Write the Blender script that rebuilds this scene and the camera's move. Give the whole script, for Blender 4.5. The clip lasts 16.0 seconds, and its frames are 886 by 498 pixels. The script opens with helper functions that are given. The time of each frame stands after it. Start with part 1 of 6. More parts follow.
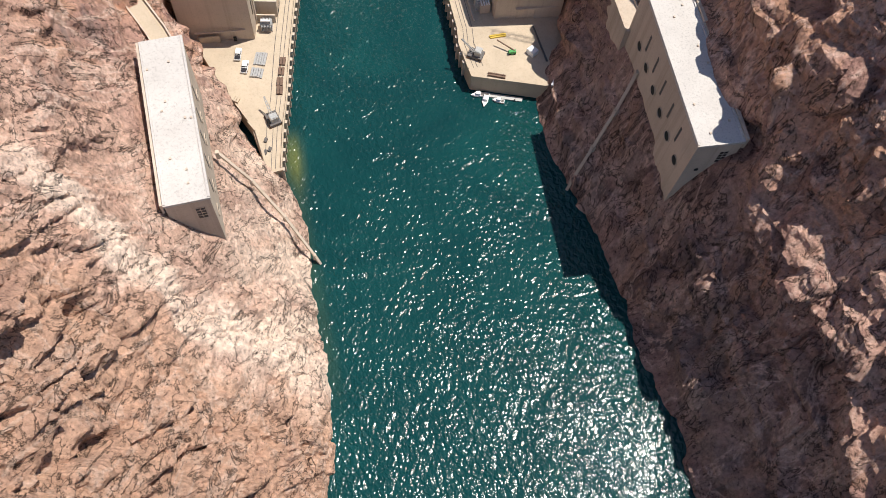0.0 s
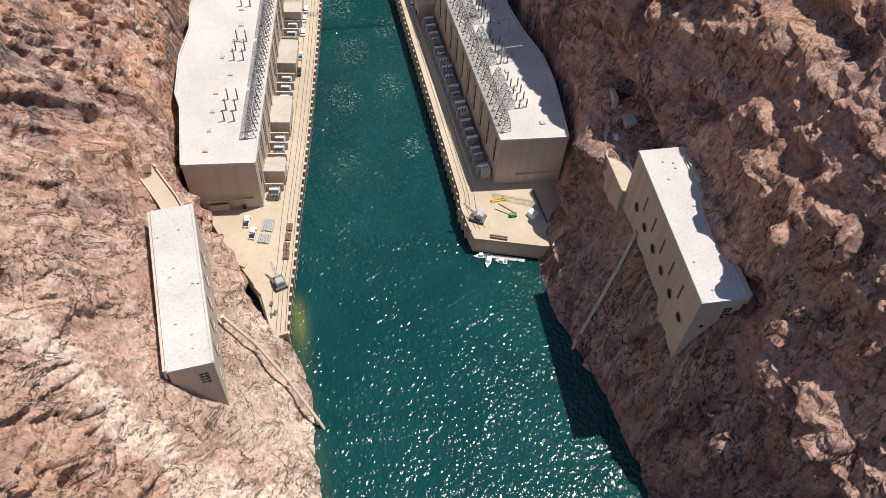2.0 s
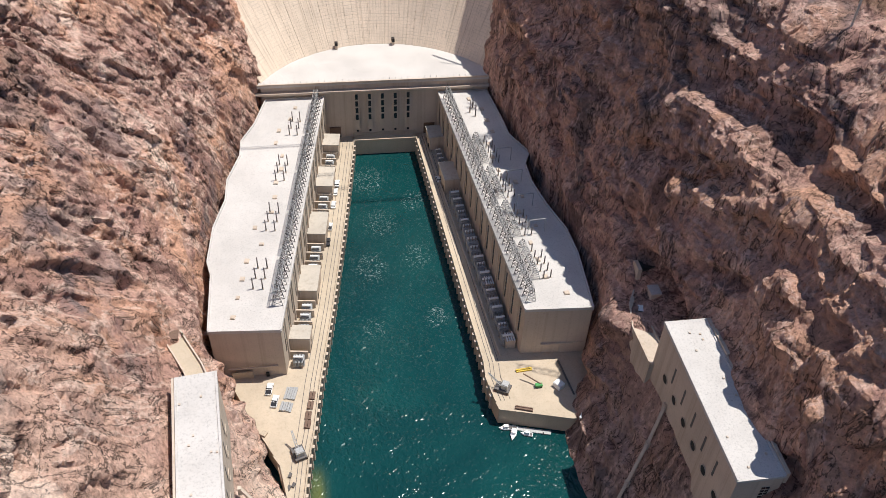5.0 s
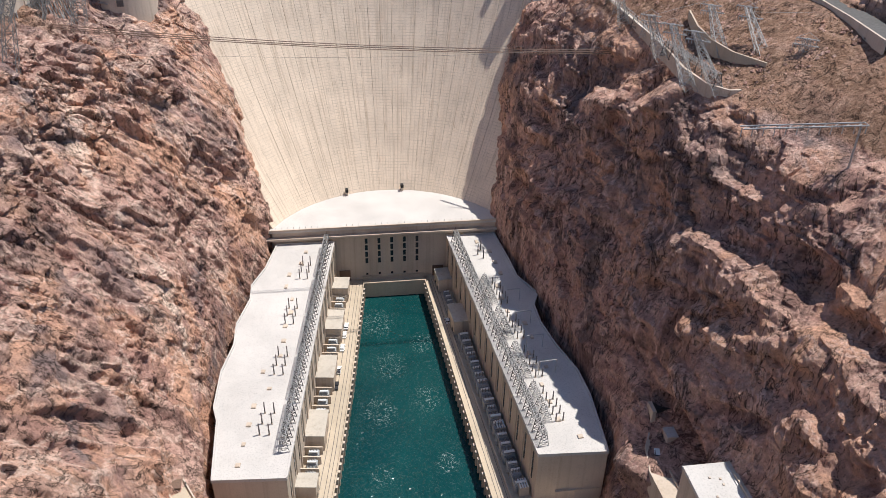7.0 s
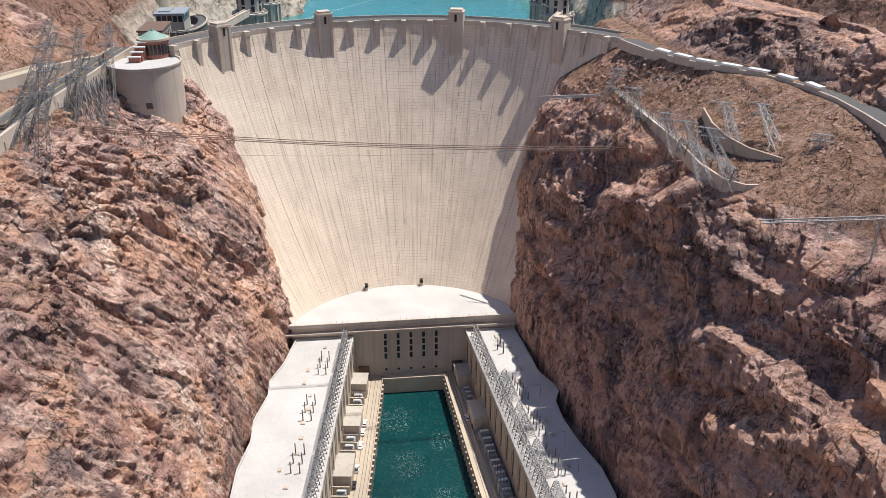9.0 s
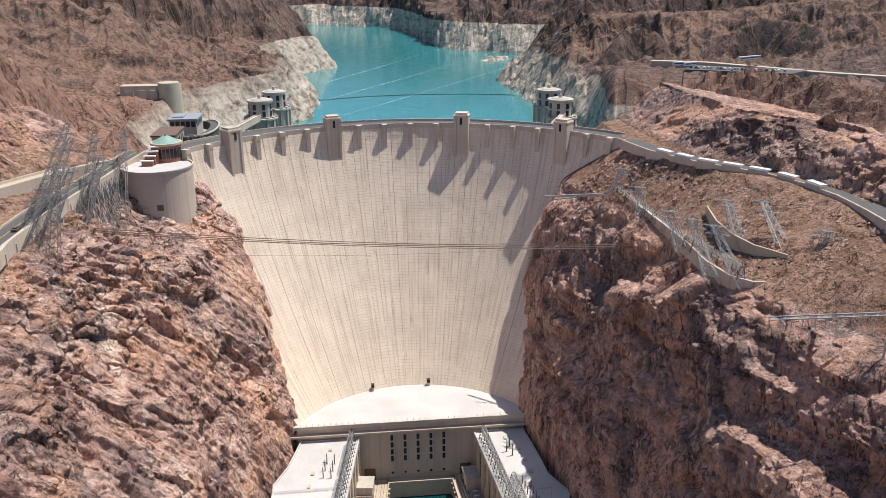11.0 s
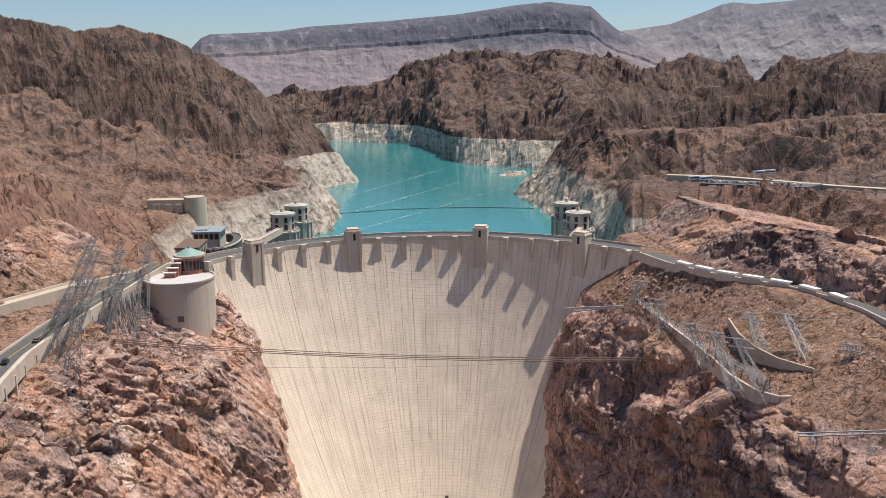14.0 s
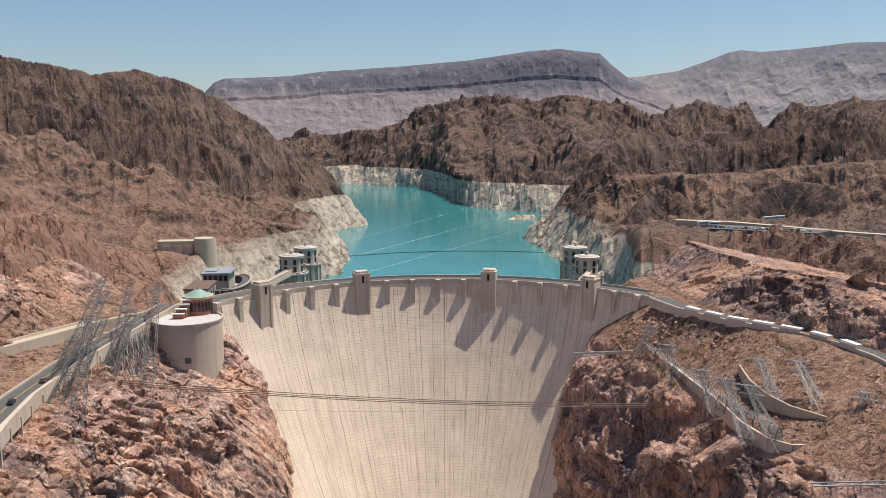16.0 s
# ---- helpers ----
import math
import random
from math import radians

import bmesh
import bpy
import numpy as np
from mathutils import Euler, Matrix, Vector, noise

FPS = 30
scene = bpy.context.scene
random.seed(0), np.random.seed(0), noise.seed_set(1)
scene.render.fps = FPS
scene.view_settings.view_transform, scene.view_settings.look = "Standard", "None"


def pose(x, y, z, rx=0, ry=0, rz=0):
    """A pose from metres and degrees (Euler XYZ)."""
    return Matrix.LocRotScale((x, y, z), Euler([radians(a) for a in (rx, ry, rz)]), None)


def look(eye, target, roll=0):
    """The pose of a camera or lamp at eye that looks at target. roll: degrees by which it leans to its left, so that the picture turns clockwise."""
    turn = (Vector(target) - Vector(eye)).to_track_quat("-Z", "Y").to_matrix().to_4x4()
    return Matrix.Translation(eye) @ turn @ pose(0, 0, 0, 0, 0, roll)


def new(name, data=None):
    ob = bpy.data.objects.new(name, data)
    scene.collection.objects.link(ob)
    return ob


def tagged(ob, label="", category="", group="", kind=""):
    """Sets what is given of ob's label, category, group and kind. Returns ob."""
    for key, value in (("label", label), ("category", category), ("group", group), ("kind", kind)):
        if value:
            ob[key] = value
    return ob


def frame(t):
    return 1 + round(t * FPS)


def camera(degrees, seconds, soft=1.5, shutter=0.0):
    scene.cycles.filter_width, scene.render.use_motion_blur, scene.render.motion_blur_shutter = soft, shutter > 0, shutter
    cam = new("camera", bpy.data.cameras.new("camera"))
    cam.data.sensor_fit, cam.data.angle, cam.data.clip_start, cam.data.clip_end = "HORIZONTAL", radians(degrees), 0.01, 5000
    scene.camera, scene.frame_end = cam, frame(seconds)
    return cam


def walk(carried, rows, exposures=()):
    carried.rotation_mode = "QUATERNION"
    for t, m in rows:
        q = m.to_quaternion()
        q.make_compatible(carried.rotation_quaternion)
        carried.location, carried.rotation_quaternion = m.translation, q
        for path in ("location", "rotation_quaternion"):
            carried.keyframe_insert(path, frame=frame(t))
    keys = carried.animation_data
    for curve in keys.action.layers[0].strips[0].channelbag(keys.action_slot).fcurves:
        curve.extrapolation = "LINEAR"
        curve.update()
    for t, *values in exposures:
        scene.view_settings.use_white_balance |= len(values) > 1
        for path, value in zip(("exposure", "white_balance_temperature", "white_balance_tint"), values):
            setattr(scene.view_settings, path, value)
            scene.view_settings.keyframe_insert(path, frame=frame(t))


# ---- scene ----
cam = camera(56.43, 16.0, soft=0.6)
EYE = (0.0, 0.0, 268.5)
TURNS = [
    (0.0, 25.187, -3.436, -8.727),
    (0.5, 27.049, -3.281, -8.878),
    (1.0, 29.934, -3.087, -9.087),
    (1.5, 33.265, -2.917, -9.235),
    (2.0, 36.340, -2.694, -9.339),
    (2.5, 39.816, -2.474, -9.421),
    (3.0, 41.776, -2.254, -9.365),
    (3.5, 43.179, -2.040, -8.961),
    (6.0, 52.774, -1.454, -7.519),
    (6.5, 55.660, -1.144, -7.558),
    (7.0, 57.782, -0.953, -7.646),
    (7.5, 59.675, -0.780, -7.583),
    (8.0, 61.455, -0.489, -7.239),
    (8.5, 62.501, -0.325, -6.879),
    (9.0, 64.341, -0.166, -6.554),
    (9.5, 66.257, 0.065, -6.491),
    (12.0, 74.154, 0.534, -6.053),
    (12.5, 75.528, 0.707, -5.923),
    (13.0, 76.406, 0.570, -5.455),
    (13.5, 77.265, 0.545, -5.183),
    (14.0, 78.942, 0.565, -4.954),
    (14.5, 79.851, 0.552, -4.749),
    (15.0, 80.704, 0.446, -4.619),
    (15.5, 81.282, 0.295, -4.417),
    (16.0, 81.946, 0.220, -4.289),
]
walk(cam, [(t, pose(*EYE, rx, ry, rz)) for t, rx, ry, rz in TURNS],
     exposures=[(0.0, 0.1, 6600, 10), (3.0, 0.03, 6450, 10), (7.0, 0.05, 6300, 10), (12.5, 0.1, 6330, 10), (14.5, 0.0, 6600, 10), (16.0, 0.0, 6700, 10)])

# ---- sky, sun, exposure ----
SUN_EL, SUN_AZ = 68.0, 75.0
world = bpy.data.worlds.new("sky")
scene.world = world
world.use_nodes = True
wn = world.node_tree.nodes
sky = wn.new("ShaderNodeTexSky")
sky.sky_type, sky.sun_disc = "NISHITA", False
sky.sun_elevation, sky.sun_rotation = radians(SUN_EL), radians(SUN_AZ)
sky.dust_density, sky.air_density, sky.ozone_density = 0.6, 1.0, 5.0
world.node_tree.links.new(sky.outputs[0], wn["Background"].inputs[0])
wn["Background"].inputs[1].default_value = 0.108
sun = new("sun", bpy.data.lights.new("sun", "SUN"))
sun.data.energy, sun.data.angle, sun.data.color = 5.2, radians(0.53), (1.0, 0.945, 0.875)
se, sa = radians(SUN_EL), radians(SUN_AZ)
SUN_WAY = Vector((math.cos(se) * math.sin(sa), math.cos(se) * math.cos(sa), math.sin(se)))
sun.matrix_world = look(SUN_WAY * 900 + Vector((0, 300, 0)), (0, 300, 0))
scene.view_settings.exposure = 0.0


# ---- noise in numpy ----
def hash3(i, j, k, seed):
    n = ((i * 73856093) ^ (j * 19349663) ^ (k * 83492791) ^ (seed * 2654435761 + 97)) & 0xFFFFFFFF
    n = ((n ^ (n >> 15)) * 739982445) & 0xFFFFFFFF
    n = ((n ^ (n >> 13)) * 1274126177) & 0xFFFFFFFF
    n = ((n ^ (n >> 16)) * 2246822519) & 0xFFFFFFFF
    return ((n ^ (n >> 15)) & 0xFFFFFF) / float(0xFFFFFF)


def vnoise(p, seed=0):
    """Smooth value noise, -1..1, at points p (n, 3)."""
    q = np.floor(p).astype(np.int64)
    f = p - q
    f = f * f * f * (f * (f * 6 - 15) + 10)
    out = np.zeros(len(p))
    for dx in (0, 1):
        for dy in (0, 1):
            for dz in (0, 1):
                w = (f[:, 0] if dx else 1 - f[:, 0]) * (f[:, 1] if dy else 1 - f[:, 1]) * (f[:, 2] if dz else 1 - f[:, 2])
                out += w * hash3(q[:, 0] + dx, q[:, 1] + dy, q[:, 2] + dz, seed)
    return out * 2 - 1


def fbm(p, octaves=4, seed=0, gain=0.5, ridged=False):
    out, a, total = np.zeros(len(p)), 1.0, 0.0
    for o in range(octaves):
        n = vnoise(p * 2.03 ** o + 17.3 * o, seed + o)
        out += a * (1 - 2 * np.abs(n) if ridged else n)
        total += a
        a *= gain
    return out / total


def blocks(p, seed=0, sharp=20.0):
    """Angular blocks: each cell of a jittered lattice has its own level and tilt. Returns the level and how near a joint is (0 at the joint)."""
    q = np.floor(p).astype(np.int64)
    best, second = np.full(len(p), 9.0), np.full(len(p), 9.0)
    level, weight = np.zeros(len(p)), np.full(len(p), 1e-12)
    for dx in (-1, 0, 1):
        for dy in (-1, 0, 1):
            for dz in (-1, 0, 1):
                c = (q[:, 0] + dx, q[:, 1] + dy, q[:, 2] + dz)
                r = [hash3(*c, seed + s) for s in range(3)]
                v = np.stack([p[:, a] - c[a] - 0.1 - 0.8 * r[a] for a in range(3)], 1)
                d = np.abs(v).max(1) * 0.6 + np.sqrt((v * v).sum(1)) * 0.4
                lv = hash3(*c, seed + 7) * 2 - 1 + v[:, 0] * (r[1] - 0.5) + v[:, 1] * (r[2] - 0.5) * 1.5 + v[:, 2] * (r[0] - 0.5) * 1.5
                near = d < best
                second = np.where(near, best, np.minimum(second, d))
                w = np.exp(-sharp * d)
                level += lv * w
                weight += w
                best = np.where(near, d, best)
    return level / weight, second - best


def smooth(a, b, x):
    t = np.clip((x - a) / (b - a), 0, 1)
    return t * t * (3 - 2 * t)


# ---- materials ----
def material(name):
    m = bpy.data.materials.new(name)
    m.use_nodes = True
    nt = m.node_tree
    return m, nt, nt.nodes["Principled BSDF"]


class Mix:
    """Short ways to wire nodes of one material."""

    def __init__(self, nt):
        self.nt = nt
        self.geo = nt.nodes.new("ShaderNodeNewGeometry")

    def node(self, kind, **inputs):
        n = self.nt.nodes.new(kind)
        for k, v in inputs.items():
            self.put(n.inputs[k.replace("_", " ")], v)
        return n

    def put(self, socket, v):
        if isinstance(v, bpy.types.NodeSocket):
            self.nt.links.new(v, socket)
        else:
            socket.default_value = v

    def place(self, scale=(1, 1, 1)):
        n = self.node("ShaderNodeVectorMath")
        n.operation = "MULTIPLY"
        self.put(n.inputs[0], self.geo.outputs["Position"])
        n.inputs[1].default_value = scale
        return n.outputs[0]

    def noise(self, scale, detail=4.0, rough=0.55, stretch=(1, 1, 1), distort=0.0):
        n = self.node("ShaderNodeTexNoise", Vector=self.place(stretch), Scale=scale, Detail=detail, Roughness=rough, Distortion=distort)
        return n.outputs["Fac"]

    def ramp(self, fac, stops):
        n = self.node("ShaderNodeValToRGB", Fac=fac)
        e = n.color_ramp.elements
        while len(e) < len(stops):
            e.new(0.5)
        for el, (pos, col) in zip(e, stops):
            el.position = pos
            el.color = (*col, 1) if isinstance(col, tuple) else (col, col, col, 1)
        return n.outputs[0]

    def math(self, op, a, b=0.0, c=0.0):
        n = self.node("ShaderNodeMath")
        n.operation = op
        for s, v in zip(n.inputs, (a, b, c)):
            self.put(s, v)
        return n.outputs[0]

    def blend(self, fac, a, b, mode="MIX"):
        n = self.nt.nodes.new("ShaderNodeMix")
        n.data_type, n.blend_type = "RGBA", mode
        self.put(n.inputs[0], fac)
        for s, v in ((n.inputs[6], a), (n.inputs[7], b)):
            self.put(s, (*v, 1) if isinstance(v, tuple) else v)
        return n.outputs[2]

    def bump(self, height, strength=0.5, distance=0.1, normal=None):
        n = self.node("ShaderNodeBump", Strength=strength, Distance=distance, Height=height)
        if normal is not None:
            self.put(n.inputs["Normal"], normal)
        return n.outputs[0]

    def axis(self, a):
        n = self.node("ShaderNodeSeparateXYZ", Vector=self.geo.outputs["Position"])
        return n.outputs[a]

    def tone(self, name="tone"):
        n = self.node("ShaderNodeAttribute")
        n.attribute_name = name
        return n.outputs["Fac"]


def finish(b, color, rough, normal=None, metal=0.0, spec=None):
    nt = b.id_data
    for key, v in (("Base Color", color), ("Roughness", rough), ("Normal", normal), ("Metallic", metal), ("Specular IOR Level", spec)):
        if v is None:
            continue
        if isinstance(v, bpy.types.NodeSocket):
            nt.links.new(v, b.inputs[key])
        elif isinstance(v, tuple):
            b.inputs[key].default_value = (*v, 1)
        else:
            b.inputs[key].default_value = v


def rock_material(name, dark, mid, light, pale, grey, tan, lean=0.0, grain=1.0, ring=False, relief=1.0):
    """Fractured rock: patches of several kinds, veins and joints along the lean of the beds, fine grain, and cracks and
    pits with their shade painted into the colour. lean: degrees about x.
    """
    m, nt, b = material(name)
    x = Mix(nt)
    turned = x.node("ShaderNodeMapping", Vector=x.geo.outputs["Position"], Rotation=(radians(lean), 0, 0)).outputs[0]

    def leaning(scale, stretch, detail, rough, distort=0.0):
        n = x.node("ShaderNodeVectorMath")
        n.operation = "MULTIPLY"
        x.put(n.inputs[0], turned)
        n.inputs[1].default_value = stretch
        return x.node("ShaderNodeTexNoise", Vector=n.outputs[0], Scale=scale * grain, Detail=detail, Roughness=rough, Distortion=distort).outputs["Fac"]

    kind = x.noise(0.021 * grain, 8, 0.62, distort=0.9)
    col = x.ramp(kind, [(0.34, dark), (0.42, mid), (0.50, light), (0.56, mid), (0.64, grey)])
    kind2 = leaning(0.035, (1, 1, 0.4), 9, 0.66, 0.7)
    col = x.blend(x.ramp(kind2, [(0.53, 0.0), (0.60, 0.7)]), col, tan)
    kind3 = leaning(0.05, (1, 1.2, 0.3), 9, 0.68, 0.8)
    col = x.blend(x.ramp(kind3, [(0.54, 0.0), (0.60, 0.75)]), col, dark)
    col = x.blend(x.math("MULTIPLY", x.tone("grey"), x.ramp(kind3, [(0.38, 1.0), (0.56, 0.35)])), col, grey)
    col = x.blend(x.math("MULTIPLY", x.tone("warm"), x.ramp(kind2, [(0.36, 0.3), (0.5, 0.95)])), col, tuple(c * 1.12 for c in tan))
    vein = leaning(0.06, (1.0, 1.0, 0.16), 7, 0.6, 0.5)
    col = x.blend(x.ramp(vein, [(0.475, 0.0), (0.497, 0.75), (0.503, 0.75), (0.53, 0.0)]), col, tuple(0.55 * p + 0.45 * q for p, q in zip(light, pale)))
    col = x.blend(x.math("MULTIPLY", x.tone("pale"), x.ramp(kind2, [(0.30, 0.45), (0.5, 1.0)])), col, pale)
    earth = x.ramp(x.noise(0.25 * grain, 8, 0.75), [(0.3, (0.13, 0.072, 0.047)), (0.45, (0.27, 0.155, 0.10)), (0.58, (0.38, 0.235, 0.16)), (0.75, (0.52, 0.36, 0.26))])
    col = x.blend(x.tone("soil"), col, earth)
    fine = x.noise(0.55 * grain, 12, 0.72)
    col = x.blend(0.8, col, x.ramp(fine, [(0.30, 0.38), (0.44, 0.86), (0.56, 1.14), (0.74, 1.55)]), "MULTIPLY")
    # Clefts: crevice shade is multiplied into the colour along the joints, besides the bump.
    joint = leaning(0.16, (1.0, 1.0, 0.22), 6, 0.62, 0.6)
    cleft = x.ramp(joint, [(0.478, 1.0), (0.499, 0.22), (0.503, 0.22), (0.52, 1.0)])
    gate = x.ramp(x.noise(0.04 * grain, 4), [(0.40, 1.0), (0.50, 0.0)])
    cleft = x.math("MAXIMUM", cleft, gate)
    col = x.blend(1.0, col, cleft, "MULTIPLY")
    # Pits: the hollows are likewise darkened in colour, as painted shade.
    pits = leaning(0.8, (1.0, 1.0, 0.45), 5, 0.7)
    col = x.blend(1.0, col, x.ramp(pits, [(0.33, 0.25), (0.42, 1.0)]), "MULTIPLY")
    if ring:
        z = x.axis(2)
        edge = x.math("ADD", z, x.math("MULTIPLY", x.noise(0.05, 4), 5.0))
        band = x.ramp(x.math("MULTIPLY", edge, 0.004), [(0.6985, 1.0), (0.7025, 0.0)])
        low = x.math("MULTIPLY", x.tone("bath"), band)
        white = x.ramp(x.noise(0.075, 10, 0.76, stretch=(1, 1, 1.6), distort=0.5), [(0.36, (0.10, 0.08, 0.065)), (0.45, (0.34, 0.285, 0.225)), (0.53, (0.52, 0.44, 0.35)), (0.68, (0.64, 0.56, 0.46))])
        col = x.blend(low, col, white)
    facet = x.node("ShaderNodeTexVoronoi", Vector=x.place((1, 1, 0.6)), Scale=0.30 * grain)
    facet.distance = "CHEBYCHEV"
    chip = x.node("ShaderNodeTexVoronoi", Vector=x.place((1.1, 0.9, 0.7)), Scale=1.15 * grain)
    chip.distance = "CHEBYCHEV"
    n = x.bump(facet.outputs["Distance"], 0.3 * relief, 2.0 / grain)
    n = x.bump(chip.outputs["Distance"], 0.5, 0.6 / grain, n)
    n = x.bump(cleft, 0.6, 0.8 / grain, n)
    n = x.bump(pits, 0.5, 0.7 / grain, n)
    n = x.bump(fine, 0.9, 1.7 * relief / grain, n)
    finish(b, col, 0.9, n, spec=0.2)
    return m


def concrete_material(name, base, streak=0.35, lifts=0.0, grime=0.4, scale=1.0, round_at=None):
    m, nt, b = material(name)
    x = Mix(nt)
    col = x.ramp(x.noise(0.05 * scale, 5, 0.6), [(0.3, tuple(c * 0.86 for c in base)), (0.7, tuple(min(1, c * 1.08) for c in base))])
    if round_at:
        turn = x.math("ARCTAN2", x.math("SUBTRACT", x.axis(0), round_at[0]), x.math("SUBTRACT", x.axis(1), round_at[1]))
        at = x.node("ShaderNodeCombineXYZ", X=x.math("MULTIPLY", turn, 120.0), Y=0.0, Z=x.math("MULTIPLY", x.axis(2), 0.035))
        drip = x.node("ShaderNodeTexNoise", Vector=at.outputs[0], Scale=0.6, Detail=5.0, Roughness=0.65).outputs["Fac"]
        bay = x.math("FRACT", x.math("ADD", x.math("MULTIPLY", turn, 17.766), 0.5))
        seam_line = x.ramp(bay, [(0.0, 0.6), (0.035, 0.0), (0.965, 0.0), (1.0, 0.6)])
        low_at = x.node("ShaderNodeCombineXYZ", X=x.math("MULTIPLY", turn, 90.0), Y=3.0, Z=x.math("MULTIPLY", x.axis(2), 0.16))
        dash = x.node("ShaderNodeTexNoise", Vector=low_at.outputs[0], Scale=0.55, Detail=6.0, Roughness=0.7).outputs["Fac"]
        marks = x.math("MAXIMUM", x.math("MULTIPLY", seam_line, x.ramp(dash, [(0.40, 0.25), (0.58, 1.0)])), x.ramp(dash, [(0.61, 0.0), (0.70, 0.55)]))
        col = x.blend(marks, col, tuple(c * f for c, f in zip(base, (0.42, 0.38, 0.34))))
    else:
        drip = x.noise(0.42 * scale, 3, 0.6, stretch=(1, 1, 0.018))
    col = x.blend(x.ramp(drip, [(0.50, 0.0), (0.70, streak)]), col, tuple(c * f for c, f in zip(base, (0.5, 0.44, 0.38))))
    spots = x.noise(1.6 * scale, 5, 0.7)
    col = x.blend(grime, col, x.ramp(spots, [(0.3, 0.6), (0.46, 0.96), (0.8, 1.06)]), "MULTIPLY")
    hgt = spots
    if lifts:
        z = x.math("FRACT", x.math("MULTIPLY", x.axis(2), 1 / lifts))
        line = x.ramp(z, [(0.0, 0.0), (0.12, 1.0), (0.88, 1.0), (1.0, 0.0)])
        broken = x.math("MULTIPLY", x.math("SUBTRACT", 1.0, line), x.ramp(x.noise(0.12, 4, stretch=(1, 1, 2.5)), [(0.40, 0.06), (0.62, 0.65)]))
        col = x.blend(broken, col, tuple(c * 0.55 for c in base))
        hgt = x.math("ADD", spots, line)
    finish(b, col, 0.88, x.bump(hgt, 0.35, 0.12), spec=0.3)
    return m


def plain_material(name, base, rough=0.6, metal=0.0, vary=0.2, scale=2.0):
    m, nt, b = material(name)
    x = Mix(nt)
    n = x.noise(scale, 5, 0.65)
    col = x.ramp(n, [(0.3, tuple(c * (1 - vary) for c in base)), (0.7, tuple(min(1.0, c * (1 + vary)) for c in base))])
    finish(b, col, rough, x.bump(n, 0.15, 0.03), metal)
    return m


def water_material(name, deep, rim, wave, rough, distance):
    m, nt, b = material(name)
    x = Mix(nt)
    drift = x.noise(0.02, 4, 0.6, distort=1.2)
    col = x.blend(x.ramp(drift, [(0.35, 0.0), (0.7, 1.0)]), deep, rim)
    col = x.blend(x.tone("shoal"), col, (0.16, 0.17, 0.04))
    foam = x.math("MULTIPLY", x.tone("foam"), x.ramp(x.noise(0.4, 8, 0.72, distort=3.0), [(0.54, 0.0), (0.66, 0.5)]))
    col = x.blend(foam, col, (0.62, 0.72, 0.70))
    h1 = x.noise(wave, 1.2, 0.5, stretch=(1.0, 0.75, 1.0), distort=0.4)
    h2 = x.noise(wave * 0.22, 3, 0.5, distort=0.8)
    hh = x.math("ADD", h1, x.math("MULTIPLY", h2, 0.6))
    calm = x.ramp(x.noise(0.035, 4, 0.6, distort=1.0), [(0.36, 0.5), (0.6, 1.0)])
    n = x.bump(x.math("MULTIPLY", hh, calm), 1.0, distance)
    finish(b, col, rough, n, spec=0.5)
    b.inputs["IOR"].default_value = 1.33
    return m


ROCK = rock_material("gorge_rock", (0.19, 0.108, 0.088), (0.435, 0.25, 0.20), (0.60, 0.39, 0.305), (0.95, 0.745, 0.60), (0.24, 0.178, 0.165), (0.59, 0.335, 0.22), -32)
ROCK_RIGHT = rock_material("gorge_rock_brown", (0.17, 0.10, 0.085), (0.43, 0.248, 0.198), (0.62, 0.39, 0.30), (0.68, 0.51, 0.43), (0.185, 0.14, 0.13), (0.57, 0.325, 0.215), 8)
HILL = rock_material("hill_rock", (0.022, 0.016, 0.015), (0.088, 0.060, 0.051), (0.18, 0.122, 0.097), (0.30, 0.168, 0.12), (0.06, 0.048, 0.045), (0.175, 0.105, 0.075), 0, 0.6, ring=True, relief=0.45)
DAM_FACE = concrete_material("dam_concrete", (0.75, 0.62, 0.485), 0.6, 1.52, 0.6, round_at=(25.7, 353.0))
CONCRETE = concrete_material("concrete", (0.57, 0.475, 0.38), 0.3)
PALE_CONCRETE = concrete_material("pale_concrete", (0.50, 0.45, 0.38), 0.3)
CONCRETE_TAN = concrete_material("deck_concrete", (0.52, 0.43, 0.32), 0.15)
WHITE_ROOF = concrete_material("white_roof", (0.57, 0.54, 0.505), 0.0, grime=0.8)
RIVER = water_material("river_water", (0.003, 0.035, 0.037), (0.005, 0.052, 0.051), 0.6, 0.13, 0.75)
LAKE = water_material("lake_water", (0.03, 0.20, 0.21), (0.04, 0.235, 0.235), 0.5, 0.12, 0.12)
STEEL = plain_material("galvanised_steel", (0.40, 0.40, 0.39), 0.5, 0.3)
STEEL_DARK = plain_material("weathered_steel", (0.12, 0.11, 0.105), 0.7, 0.1)
ASPHALT = plain_material("asphalt", (0.10, 0.095, 0.09), 0.9, 0, 0.25, 0.8)
DARK = plain_material("dark_opening", (0.02, 0.018, 0.016), 0.8)
BRICK_RED = plain_material("red_brick", (0.32, 0.13, 0.085), 0.8)
COPPER = plain_material("green_copper", (0.24, 0.36, 0.30), 0.6)
WHITE_PAINT = plain_material("white_paint", (0.78, 0.78, 0.76), 0.4, 0, 0.06)
GREEN_PAINT = plain_material("green_paint", (0.06, 0.30, 0.08), 0.5)
YELLOW_PAINT = plain_material("yellow_paint", (0.62, 0.42, 0.05), 0.5)
BLACK_PAINT = plain_material("black_paint", (0.03, 0.03, 0.035), 0.3)
RUST = plain_material("brown_stock", (0.16, 0.10, 0.07), 0.8)
RUBBER = plain_material("rubber", (0.03, 0.03, 0.03), 0.9)
